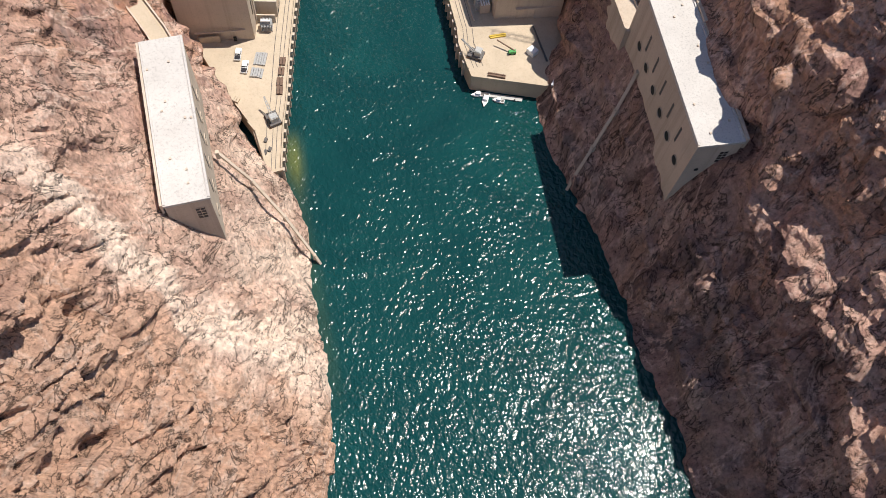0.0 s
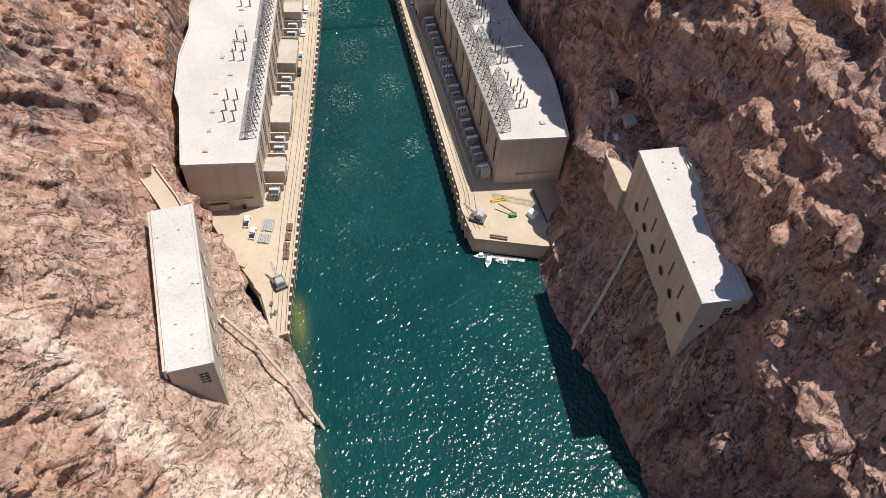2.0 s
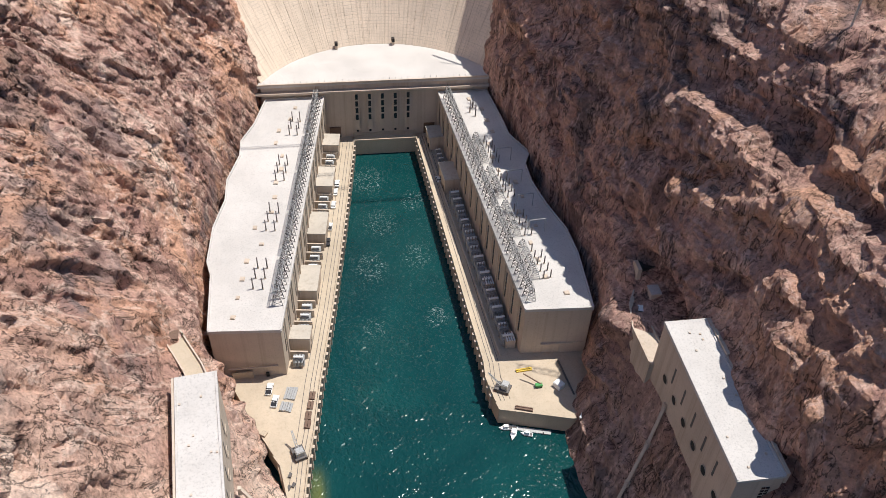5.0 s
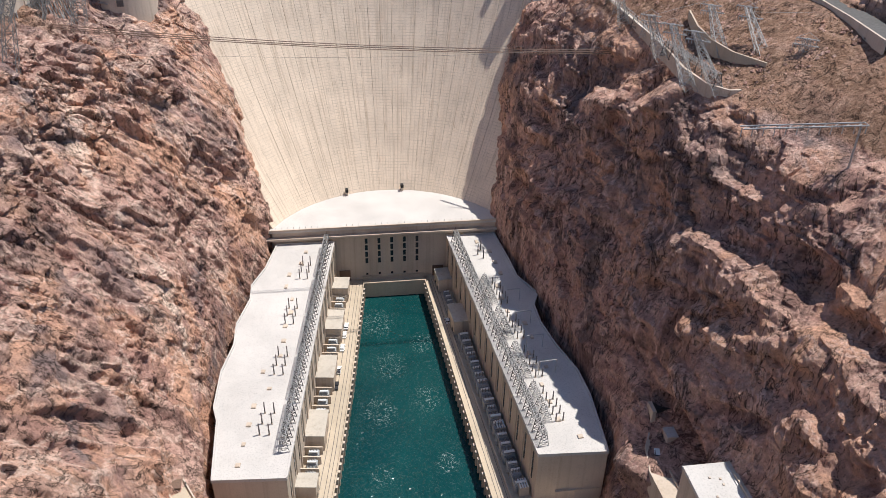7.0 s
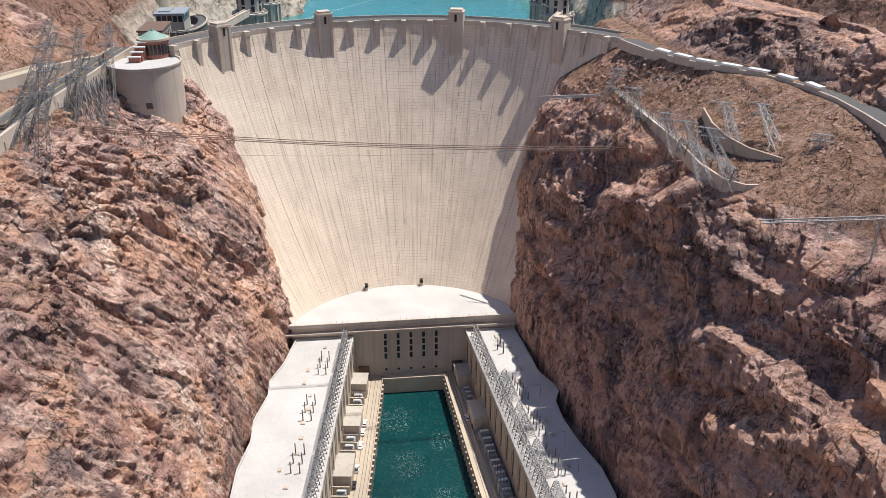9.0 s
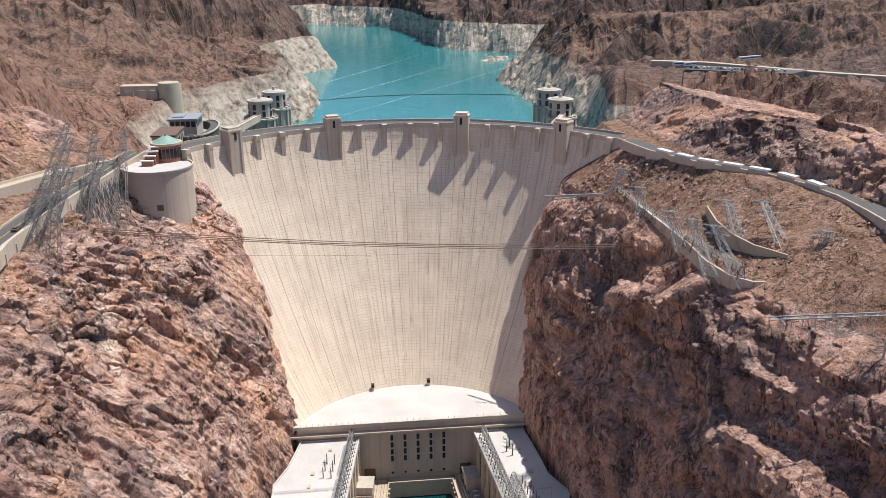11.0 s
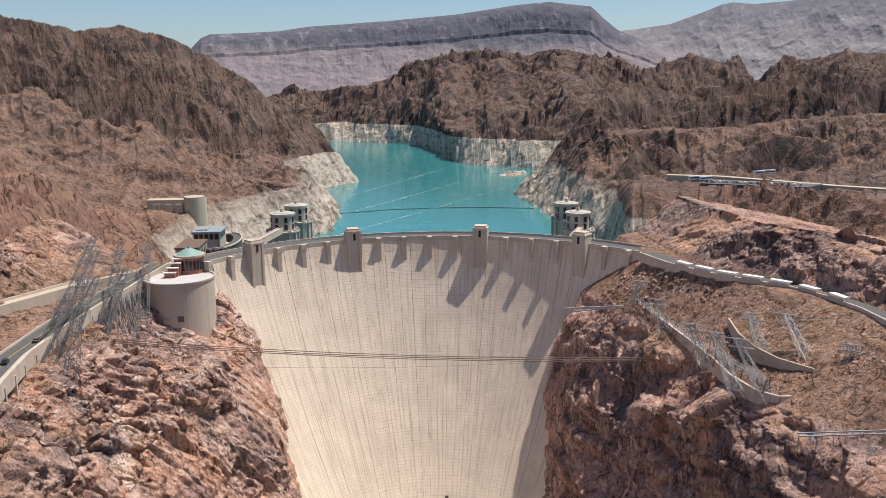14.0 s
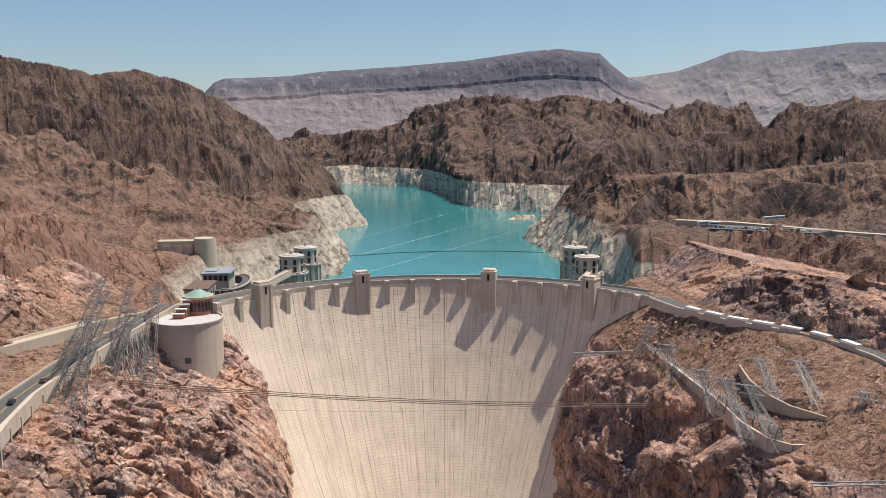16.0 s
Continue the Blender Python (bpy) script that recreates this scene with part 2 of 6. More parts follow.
PORCELAIN = plain_material("brown_grey_porcelain", (0.22, 0.19, 0.18), 0.3)
GLASS = plain_material("window_glass", (0.03, 0.035, 0.04), 0.15)
TRANSFORMER = plain_material("grey_enamel", (0.34, 0.35, 0.35), 0.5)


# ---- building ----
def attach(ob, parent):
    """Parts are written in world metres, so the parent's place is taken off again."""
    if parent is not None:
        ob.parent = parent
        base = parent
        while base.parent is not None:
            base = base.parent
        if base is parent:
            ob.matrix_parent_inverse = Matrix.Translation(-parent.location)


def mesh_object(name, verts, faces, mat, parent=None, label="", shade=False):
    me = bpy.data.meshes.new(name)
    me.from_pydata([tuple(v) for v in verts], [], faces)
    me.materials.append(mat)
    if shade:
        me.polygons.foreach_set("use_smooth", [True] * len(me.polygons))
    me.update()
    ob = new(name, me)
    attach(ob, parent)
    if label:
        tagged(ob, label)
    return ob


def grid_object(name, P, mat, attrs=None, parent=None, skip=None, shade=True):
    """A sheet from an array of points (rows, columns, 3)."""
    nr, nc = P.shape[:2]
    idx = np.arange(nr * nc).reshape(nr, nc)
    quads = np.stack([idx[:-1, :-1], idx[:-1, 1:], idx[1:, 1:], idx[1:, :-1]], -1)
    if skip is not None:
        quads = quads[~(skip[:-1, :-1] & skip[1:, 1:] & skip[:-1, 1:] & skip[1:, :-1])]
    quads = quads.reshape(-1, 4)
    me = bpy.data.meshes.new(name)
    me.vertices.add(nr * nc)
    me.vertices.foreach_set("co", P.reshape(-1).astype(np.float32))
    me.loops.add(len(quads) * 4)
    me.loops.foreach_set("vertex_index", quads.reshape(-1).astype(np.int32))
    me.polygons.add(len(quads))
    me.polygons.foreach_set("loop_start", np.arange(0, len(quads) * 4, 4, dtype=np.int32))
    me.polygons.foreach_set("use_smooth", np.full(len(quads), shade))
    me.update(calc_edges=True)
    me.materials.append(mat)
    for key, values in (attrs or {}).items():
        a = me.attributes.new(key, "FLOAT", "POINT")
        a.data.foreach_set("value", values.reshape(-1).astype(np.float32))
    ob = new(name, me)
    attach(ob, parent)
    return ob


class Solid:
    """Collects boxes, prisms, bars and tubes into one mesh."""

    def __init__(self):
        self.v, self.f = [], []

    def add(self, verts, faces):
        o = len(self.v)
        self.v += [tuple(p) for p in verts]
        self.f += [tuple(i + o for i in q) for q in faces]
        return self

    def box(self, x0, x1, y0, y1, z0, z1, m=None):
        c = [Vector(p) for p in ((x0, y0, z0), (x1, y0, z0), (x1, y1, z0), (x0, y1, z0), (x0, y0, z1), (x1, y0, z1), (x1, y1, z1), (x0, y1, z1))]
        if m is not None:
            c = [m @ p for p in c]
        return self.add(c, [(3, 2, 1, 0), (4, 5, 6, 7), (0, 1, 5, 4), (1, 2, 6, 5), (2, 3, 7, 6), (3, 0, 4, 7)])

    def prism(self, ring, z0, z1):
        """A ring of (x, y), counter-clockwise seen from above."""
        n = len(ring)
        self.add([(x, y, z0) for x, y in ring] + [(x, y, z1) for x, y in ring],
                 [tuple(range(n - 1, -1, -1)), tuple(range(n, 2 * n))] + [(i, (i + 1) % n, (i + 1) % n + n, i + n) for i in range(n)])
        return self

    def bar(self, a, b, w=0.15):
        a, b = Vector(a), Vector(b)
        if (b - a).length < 1e-4:
            return self
        q = (b - a).to_track_quat("Z", "Y").to_matrix().to_4x4()
        return self.box(-w / 2, w / 2, -w / 2, w / 2, 0, (b - a).length, Matrix.Translation(a) @ q)

    def tube(self, x, y, z0, z1, r0, r1=None, n=16, m=None):
        r1 = r0 if r1 is None else r1
        c = [Vector((x + r * math.cos(2 * math.pi * i / n), y + r * math.sin(2 * math.pi * i / n), z)) for r, z in ((r0, z0), (r1, z1)) for i in range(n)]
        if m is not None:
            c = [m @ p for p in c]
        return self.add(c, [tuple(range(n - 1, -1, -1)), tuple(range(n, 2 * n))] + [(i, (i + 1) % n, (i + 1) % n + n, i + n) for i in range(n)])

    def path(self, points, w):
        for a, b in zip(points, points[1:]):
            self.bar(a, b, w)
        return self

    def done(self, name, mat, parent=None, label=""):
        return mesh_object(name, self.v, self.f, mat, parent, label)


def thing(name, label, category, place=(0, 0, 0), group="", kind=""):
    e = new(name)
    e.location = place
    return tagged(e, label, category, group, kind)


# ---- the gorge walls: sections along the river ----
def lay(stations, columns, ys):
    """Columns of section values, carried smoothly along y."""
    stations, columns = np.array(stations, float), np.array(columns, float)
    out = np.empty((len(ys), columns.shape[1]))
    for c in range(columns.shape[1]):
        v = columns[:, c]
        d = np.gradient(v, stations)
        i = np.clip(np.searchsorted(stations, ys, side="right") - 1, 0, len(stations) - 2)
        h = stations[i + 1] - stations[i]
        t = (ys - stations[i]) / h
        out[:, c] = ((2 * t ** 3 - 3 * t ** 2 + 1) * v[i] + (t ** 3 - 2 * t ** 2 + t) * h * d[i] + (3 * t ** 2 - 2 * t ** 3) * v[i + 1] + (t ** 3 - t ** 2) * h * d[i + 1])
    return out


def seam(p, line):
    """How far each place lies, along the wall, from a line of (y, z)."""
    out = np.full(len(p), 1e3)
    for (ay, az), (by, bz) in zip(line, line[1:]):
        ly, lz = by - ay, bz - az
        t = np.clip(((p[:, 1] - ay) * ly + (p[:, 2] - az) * lz) / (ly * ly + lz * lz), 0, 1)
        out = np.minimum(out, np.hypot(p[:, 1] - ay - t * ly, p[:, 2] - az - t * lz))
    return out


def gorge(name, label, stations, xs, zs, side, mat, ny, counts, seed, damp, pale, soil, grey, warm, hollows, seams):
    ys = np.linspace(stations[0], stations[-1], ny)
    X, Z = lay(stations, xs, ys), lay(stations, zs, ys)
    cols_x, cols_z = [], []
    for c, n in enumerate(counts):
        t = np.arange(n) / n
        cols_x.append(X[:, c:c + 1] * (1 - t) + X[:, c + 1:c + 2] * t)
        cols_z.append(Z[:, c:c + 1] * (1 - t) + Z[:, c + 1:c + 2] * t)
    gx, gz = np.hstack(cols_x), np.hstack(cols_z)
    gy = np.repeat(ys[:, None], gx.shape[1], 1)
    P = np.stack([gx, gy, gz], -1)
    du, dv = np.gradient(P, axis=0), np.gradient(P, axis=1)
    N = np.cross(du, dv)
    N /= np.linalg.norm(N, axis=-1, keepdims=True) + 1e-9
    N *= np.where(N[..., :1] * side > 0, -1, 1)
    N[..., 2] *= 0.4
    p = P.reshape(-1, 3)
    q = p + 9 * np.stack([vnoise(p / 45, seed + 40), vnoise(p / 45, seed + 41), vnoise(p / 45, seed + 42)], 1)
    if side < 0:
        tilt, size = q @ np.array([[1, 0.12, 0.25], [-0.1, 1, -0.3], [-0.2, 0.6, 1]]), np.array([1.0, 0.85, 3.2])
    else:
        tilt, size = q @ np.array([[1, 0.12, 0.15], [-0.1, 1, 0.12], [-0.2, -0.15, 1]]), np.array([1.0, 1.35, 0.85])
    b1, e1 = blocks(tilt / (26 * size), seed, 70)
    b2, e2 = blocks(tilt / (9.5 * size), seed + 11, 44)
    b3, e3 = blocks(tilt / (3.6 * size), seed + 23, 30)
    k1, k2, k3 = (4.6, 1.7, 0.7) if side < 0 else (6.5, 2.2, 0.75)
    d = k1 * b1 + k2 * b2 + k3 * b3 + 5.0 * fbm(q / 60, 3, seed + 3)
    d += 0.9 * fbm(p / np.array([5, 5, 8]), 4, seed + 5, 0.6)
    open_joint = smooth(-0.1, 0.3, vnoise(p / 30, seed + 61))
    d -= (1.3 * (1 - smooth(0, 0.08, e2)) + 0.4 * (1 - smooth(0, 0.12, e3))) * open_joint + (0.7 if side < 0 else 1.5) * (1 - smooth(0, 0.05, e1))
    if side < 0:
        d += 1.5 * fbm(tilt / np.array([5, 4.5, 30]), 4, seed + 65, 0.55, ridged=True)
    dip = np.array([0, 0.25, 1.0]) if side > 0 else np.array([0, -0.55, 0.9])
    for step, amount, k in ((36, 0.6, 31), (12, 0.8, 33)):
        s = (q @ dip + 0.5 * step * vnoise(p / (2.2 * step), seed + k)) / step
        fr = s - np.floor(s)
        sway = smooth(-0.5, 0.4, vnoise(p / 40 + 5, seed + k + 1)) if side > 0 else 0.6 * smooth(-0.1, 0.5, vnoise(p / 40 + 5, seed + k + 1))
        d += 0.43 * step * amount * (1 - 0.4 * smooth(230, 270, p[:, 1])) * (0.3 + 0.7 * smooth(110, 175, p[:, 1])) * sway * (fr - smooth(0.70, 1.0, fr) - 0.35 * smooth(340, 375, p[:, 1]))
    if side < 0:
        d *= 1 + 0.7 * smooth(80, 62, p[:, 1]) + 0.5 * smooth(122, 142, p[:, 2]) * smooth(200, 230, p[:, 1])
        d -= 2.4 * (1 - smooth(0, 0.10, e2)) * smooth(118, 135, p[:, 2]) * smooth(190, 220, p[:, 1])
    d *= damp(p) * (1 - 0.5 * smooth(375, 405, p[:, 1]))
    for hx, hy, hz, hr, deep in hollows:
        d -= deep * np.exp(-(((p[:, 0] - hx) / hr) ** 2 + ((p[:, 1] - hy) / hr) ** 2 + ((p[:, 2] - hz) / (0.8 * hr)) ** 2) ** 1.6)
    for line, half, amount in seams:
        d += amount * np.exp(-(seam(p, line) / half) ** 4) * (0.75 + 0.5 * vnoise(p / 7, seed + 51))
    P = (p + N.reshape(-1, 3) * d[:, None]).reshape(P.shape)
    ob = grid_object(name, P, mat, {"pale": pale(p, seed), "soil": soil(p, seed), "grey": grey(p, seed), "warm": warm(p, seed)}, shade=False)
    tagged(ob, label, "cliff", kind="structure")
    return ob


def damp_left(p):
    x, y, z = p.T
    k = 1 - 0.8 * np.exp(-((z - 30) / 22) ** 2) * smooth(195, 215, y) * (1 - smooth(380, 400, y))
    k *= 1 - 0.85 * np.exp(-((z - 55) / 40) ** 2) * smooth(92, 108, y) * (1 - smooth(175, 200, y))
    k *= 1 - 0.6 * smooth(166, 171, z) * (1 - smooth(182, 190, z))
    return k * (0.45 + 0.55 * smooth(-5, 25, z))


def damp_right(p):
    x, y, z = p.T
    k = 1 - 0.8 * np.exp(-((z - 30) / 22) ** 2) * smooth(195, 215, y) * (1 - smooth(380, 400, y))
    k *= 1 - 0.85 * np.exp(-((z - 55) / 40) ** 2) * smooth(92, 108, y) * (1 - smooth(175, 200, y))
    k *= 1 - 0.8 * smooth(150, 156, z) * (1 - smooth(184, 188, z))
    return k * (0.45 + 0.55 * smooth(-5, 25, z))


WEST_VEIN = [(318, 150), (291, 122), (281, 87), (263, 59), (252, 42)]


def pale_left(p, seed):
    x, y, z = p.T
    dike = np.exp(-((y - 82 - 0.002 * z * z + 7 * fbm(p / 14, 4, seed, 0.6)) / (9 - 0.03 * z)) ** 4) * smooth(135, 105, z)
    vein = np.exp(-((seam(p, WEST_VEIN) + 4 * fbm(p / 9, 4, seed + 8, 0.6)) / 3.5) ** 2) * 0.8
    shore = np.exp(-((z - 8) / 36) ** 2) * smooth(205, 170, y) * smooth(55, 78, y) * 0.85
    grain = smooth(-0.35, 0.35, fbm(p / np.array([8, 8, 14]), 4, seed + 70))
    return np.clip(np.maximum(np.maximum(dike * (0.6 + 0.4 * grain), vein * grain), shore * (0.3 + 0.7 * grain)) + 0.22 * smooth(170, 120, y), 0, 1) * 0.95


def pale_right(p, seed):
    x, y, z = p.T
    shore = np.exp(-((z - 15) / 26) ** 2) * smooth(195, 175, y) * smooth(90, 120, y)
    grain = smooth(-0.2, 0.5, fbm(p / np.array([6, 6, 16]), 4, seed + 70))
    return np.clip(shore * grain, 0, 1) * 0.6


def soil_left(p, seed):
    x, y, z = p.T
    patch = smooth(0.1, 0.3, vnoise(p / 22, seed + 90)) * smooth(156, 165, z)
    return np.clip(smooth(165, 170, z) * (1 - smooth(182, 195, z)) * 0.8 + 0.5 * patch + 0.3 * smooth(76, 66, y - 0.001 * z * z + 7 * fbm(p / 14, 4, seed, 0.6)) + 0.5 * np.exp(-((y - 250) / 22) ** 4 - ((z - 143) / 14) ** 4) * smooth(-0.2, 0.2, fbm(p / 10, 3, seed + 91)), 0, 0.9)


def soil_right(p, seed):
    x, y, z = p.T
    return smooth(154.5, 157, z) * (1 - smooth(182, 184, z)) * (0.75 + 0.25 * smooth(-0.2, 0.3, vnoise(p / 9, seed + 90)))


def grey_left(p, seed):
    x, y, z = p.T
    out = 0 * x
    for gy, gz, r in ((232, 126, 15), (260, 100, 14), (361, 122, 15), (382, 100, 12), (190, 120, 14), (300, 140, 10), (400, 150, 14), (205, 96, 12)):
        out = np.maximum(out, smooth(1.15, 0.7, np.hypot(y - gy, z - gz) / r + 0.7 * fbm(p / 9, 4, seed + 95, 0.6)))
    top = smooth(128, 145, z) * smooth(-0.2, 0.1, fbm(p / 18, 4, seed + 96, 0.6)) * 0.8
    return np.maximum(out * 0.9, top)


def warm_left(p, seed):
    x, y, z = p.T
    low = smooth(78, 66, y - 0.001 * z * z + 7 * fbm(p / 14, 4, seed, 0.6)) + 0.4 * smooth(185, 130, y)
    return np.clip(low + 0.8 * smooth(0.05, 0.3, fbm(p / 24, 4, seed + 99, 0.6)) * smooth(165, 190, y), 0, 1)


def warm_right(p, seed):
    x, y, z = p.T
    return 0.8 * smooth(0.0, 0.25, fbm(p / 22, 4, seed + 99, 0.6)) * smooth(60, 90, z)


def grey_right(p, seed):
    x, y, z = p.T
    low = smooth(62, 40, z + 16 * fbm(p / 20, 4, seed + 95, 0.6)) * smooth(215, 190, y) * 0.6
    high = smooth(-0.15, 0.1, fbm(p / 30, 4, seed + 97, 0.6)) * smooth(225, 255, y) * smooth(80, 105, z)
    return np.maximum(low, high)


LEFT_Y = [-60, 40, 75, 115, 150, 175, 220, 280, 340, 385, 408, 430, 480]
LEFT_X = [
    (-8, -24, -36, -52, -70, -90, -114, -132, -165, -230, -330),
    (-11, -24, -35, -51, -68, -86, -108, -128, -160, -225, -330),
    (-6, -21, -34, -50, -67, -85, -107, -127, -160, -225, -330),
    (-10, -23, -35, -54, -68, -86, -107, -126, -158, -225, -330),
    (-13, -27, -40, -59, -73, -91, -111, -127, -158, -222, -330),
    (-28, -34, -44, -62, -76, -94, -113, -128, -158, -220, -330),
    (-48, -54, -59, -69, -83, -98, -116, -132, -158, -215, -330),
    (-52, -57, -60, -71, -85, -100, -118, -132, -160, -215, -330),
    (-48, -50, -51, -61, -75, -91, -111, -128, -160, -215, -330),
    (-36, -36, -37, -47, -61, -79, -100, -124, -156, -205, -330),
    (-33, -34, -35, -45, -56, -72, -89, -113, -142, -202, -330),
    (-30, -31, -32, -46, -56, -66, -75, -88, -124, -200, -330),
    (-28, -29, -30, -40, -51, -67, -90, -118, -148, -200, -330),
]
LEFT_Z = [(-8, 20, 45, 75, 110, 140, 164, 170, 174, 214, 262)] * 9 + [(-8, 20, 45, 75, 110, 138, 150, 166, 175, 218, 262)] * 4
RIGHT_Y = [-60, 40, 75, 115, 175, 220, 280, 310, 340, 385, 430, 480]
RIGHT_X = [
    (99, 110, 121, 133, 147, 161, 172, 198, 212, 240, 350),
    (101, 112, 123, 134, 148, 161, 172, 198, 212, 240, 350),
    (96, 107, 118, 130, 145, 160, 172, 198, 212, 240, 350),
    (90, 100, 107, 120, 131, 150, 174, 206, 220, 246, 355),
    (79, 93, 105, 122, 136, 157, 184, 208, 222, 246, 350),
    (96, 99, 104, 115, 130, 150, 169, 196, 208, 232, 340),
    (99, 100, 101, 110, 119, 128, 139, 187, 199, 220, 330),
    (92, 93, 94, 104, 115, 126, 138, 184, 195, 217, 330),
    (91, 91, 92, 101, 112, 123, 135, 172, 184, 208, 330),
    (84, 84, 85, 93, 102, 114, 129, 148, 161, 188, 330),
    (80, 81, 82, 88, 96, 105, 117, 147, 158, 182, 330),
    (80, 81, 82, 88, 98, 112, 122, 148, 158, 182, 330),
]
RIGHT_Z = [(-8, 20, 45, 75, 110, 138, 155, 180, 181.5, 203, 176)] * 12
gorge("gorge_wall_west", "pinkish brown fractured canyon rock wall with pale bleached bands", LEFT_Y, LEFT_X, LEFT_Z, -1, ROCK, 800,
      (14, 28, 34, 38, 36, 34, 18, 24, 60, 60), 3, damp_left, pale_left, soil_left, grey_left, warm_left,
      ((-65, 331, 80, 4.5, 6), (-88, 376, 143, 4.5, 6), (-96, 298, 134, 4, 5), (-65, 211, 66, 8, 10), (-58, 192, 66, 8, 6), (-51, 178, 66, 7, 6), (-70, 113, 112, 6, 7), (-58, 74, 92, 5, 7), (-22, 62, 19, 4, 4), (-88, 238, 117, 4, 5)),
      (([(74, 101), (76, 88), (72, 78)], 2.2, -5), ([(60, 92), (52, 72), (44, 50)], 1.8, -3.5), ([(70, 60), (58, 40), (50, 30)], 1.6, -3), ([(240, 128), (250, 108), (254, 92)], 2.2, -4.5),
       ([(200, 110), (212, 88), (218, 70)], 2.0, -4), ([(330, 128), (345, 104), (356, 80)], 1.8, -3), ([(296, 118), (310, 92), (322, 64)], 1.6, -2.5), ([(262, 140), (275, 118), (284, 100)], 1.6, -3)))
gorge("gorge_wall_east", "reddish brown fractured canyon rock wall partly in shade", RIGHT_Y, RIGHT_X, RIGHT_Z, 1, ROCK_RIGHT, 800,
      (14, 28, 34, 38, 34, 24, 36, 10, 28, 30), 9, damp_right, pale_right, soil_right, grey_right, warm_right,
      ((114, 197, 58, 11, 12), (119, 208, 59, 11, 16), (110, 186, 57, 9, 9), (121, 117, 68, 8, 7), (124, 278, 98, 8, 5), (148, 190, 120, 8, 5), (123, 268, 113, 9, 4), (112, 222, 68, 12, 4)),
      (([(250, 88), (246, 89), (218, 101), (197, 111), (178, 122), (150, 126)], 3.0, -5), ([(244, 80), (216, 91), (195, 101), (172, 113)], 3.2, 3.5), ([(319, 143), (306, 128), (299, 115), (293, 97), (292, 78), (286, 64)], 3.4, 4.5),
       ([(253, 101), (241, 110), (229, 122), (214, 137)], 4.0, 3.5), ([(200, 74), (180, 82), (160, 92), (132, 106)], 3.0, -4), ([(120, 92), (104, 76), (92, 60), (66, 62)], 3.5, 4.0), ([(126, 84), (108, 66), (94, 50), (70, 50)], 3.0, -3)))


def loose_rocks(name, label, stations, xs, zs, c0, c1, y0, y1, count, mat, seed, sizes):
    """Stones scattered over one stretch of a section, in one mesh."""
    k = np.random.RandomState(seed)
    ys = k.uniform(y0, y1, count)
    X, Z = lay(stations, xs, ys), lay(stations, zs, ys)
    t = k.uniform(0.04, 0.96, count)
    px, pz = X[:, c0] * (1 - t) + X[:, c1] * t, Z[:, c0] * (1 - t) + Z[:, c1] * t
    v, f = [], []
    for x, y, z in zip(px, ys, pz):
        r = sizes[0] + (sizes[1] - sizes[0]) * k.rand() ** 3
        o = len(v)
        for dx, dy, dz in ((1, 0, 0), (0.3, 0.9, 0), (-0.8, 0.5, 0), (-0.7, -0.7, 0), (0.4, -0.9, 0), (0.1, 0.1, 0.8), (-0.1, 0, -1.2)):
            j = k.uniform(0.7, 1.3, 3)
            v.append((x + r * dx * j[0], y + r * dy * j[1], z + r * dz * j[2]))
        for i in range(5):
            f += [(o + i, o + (i + 1) % 5, o + 5), (o + (i + 1) % 5, o + i, o + 6)]
    tagged(mesh_object(name, v, f, mat), label, "stones", kind="stuff")


loose_rocks("loose_stones", "brown stones scattered on the east terrace slope", RIGHT_Y, RIGHT_X, RIGHT_Z, 6, 7, 262, 425, 1500, ROCK_RIGHT, 2, (0.25, 1.3))


# ---- hills round the lake ----
def polar(az, r, z):
    return (r * math.sin(radians(az)), r * math.cos(radians(az)), z)


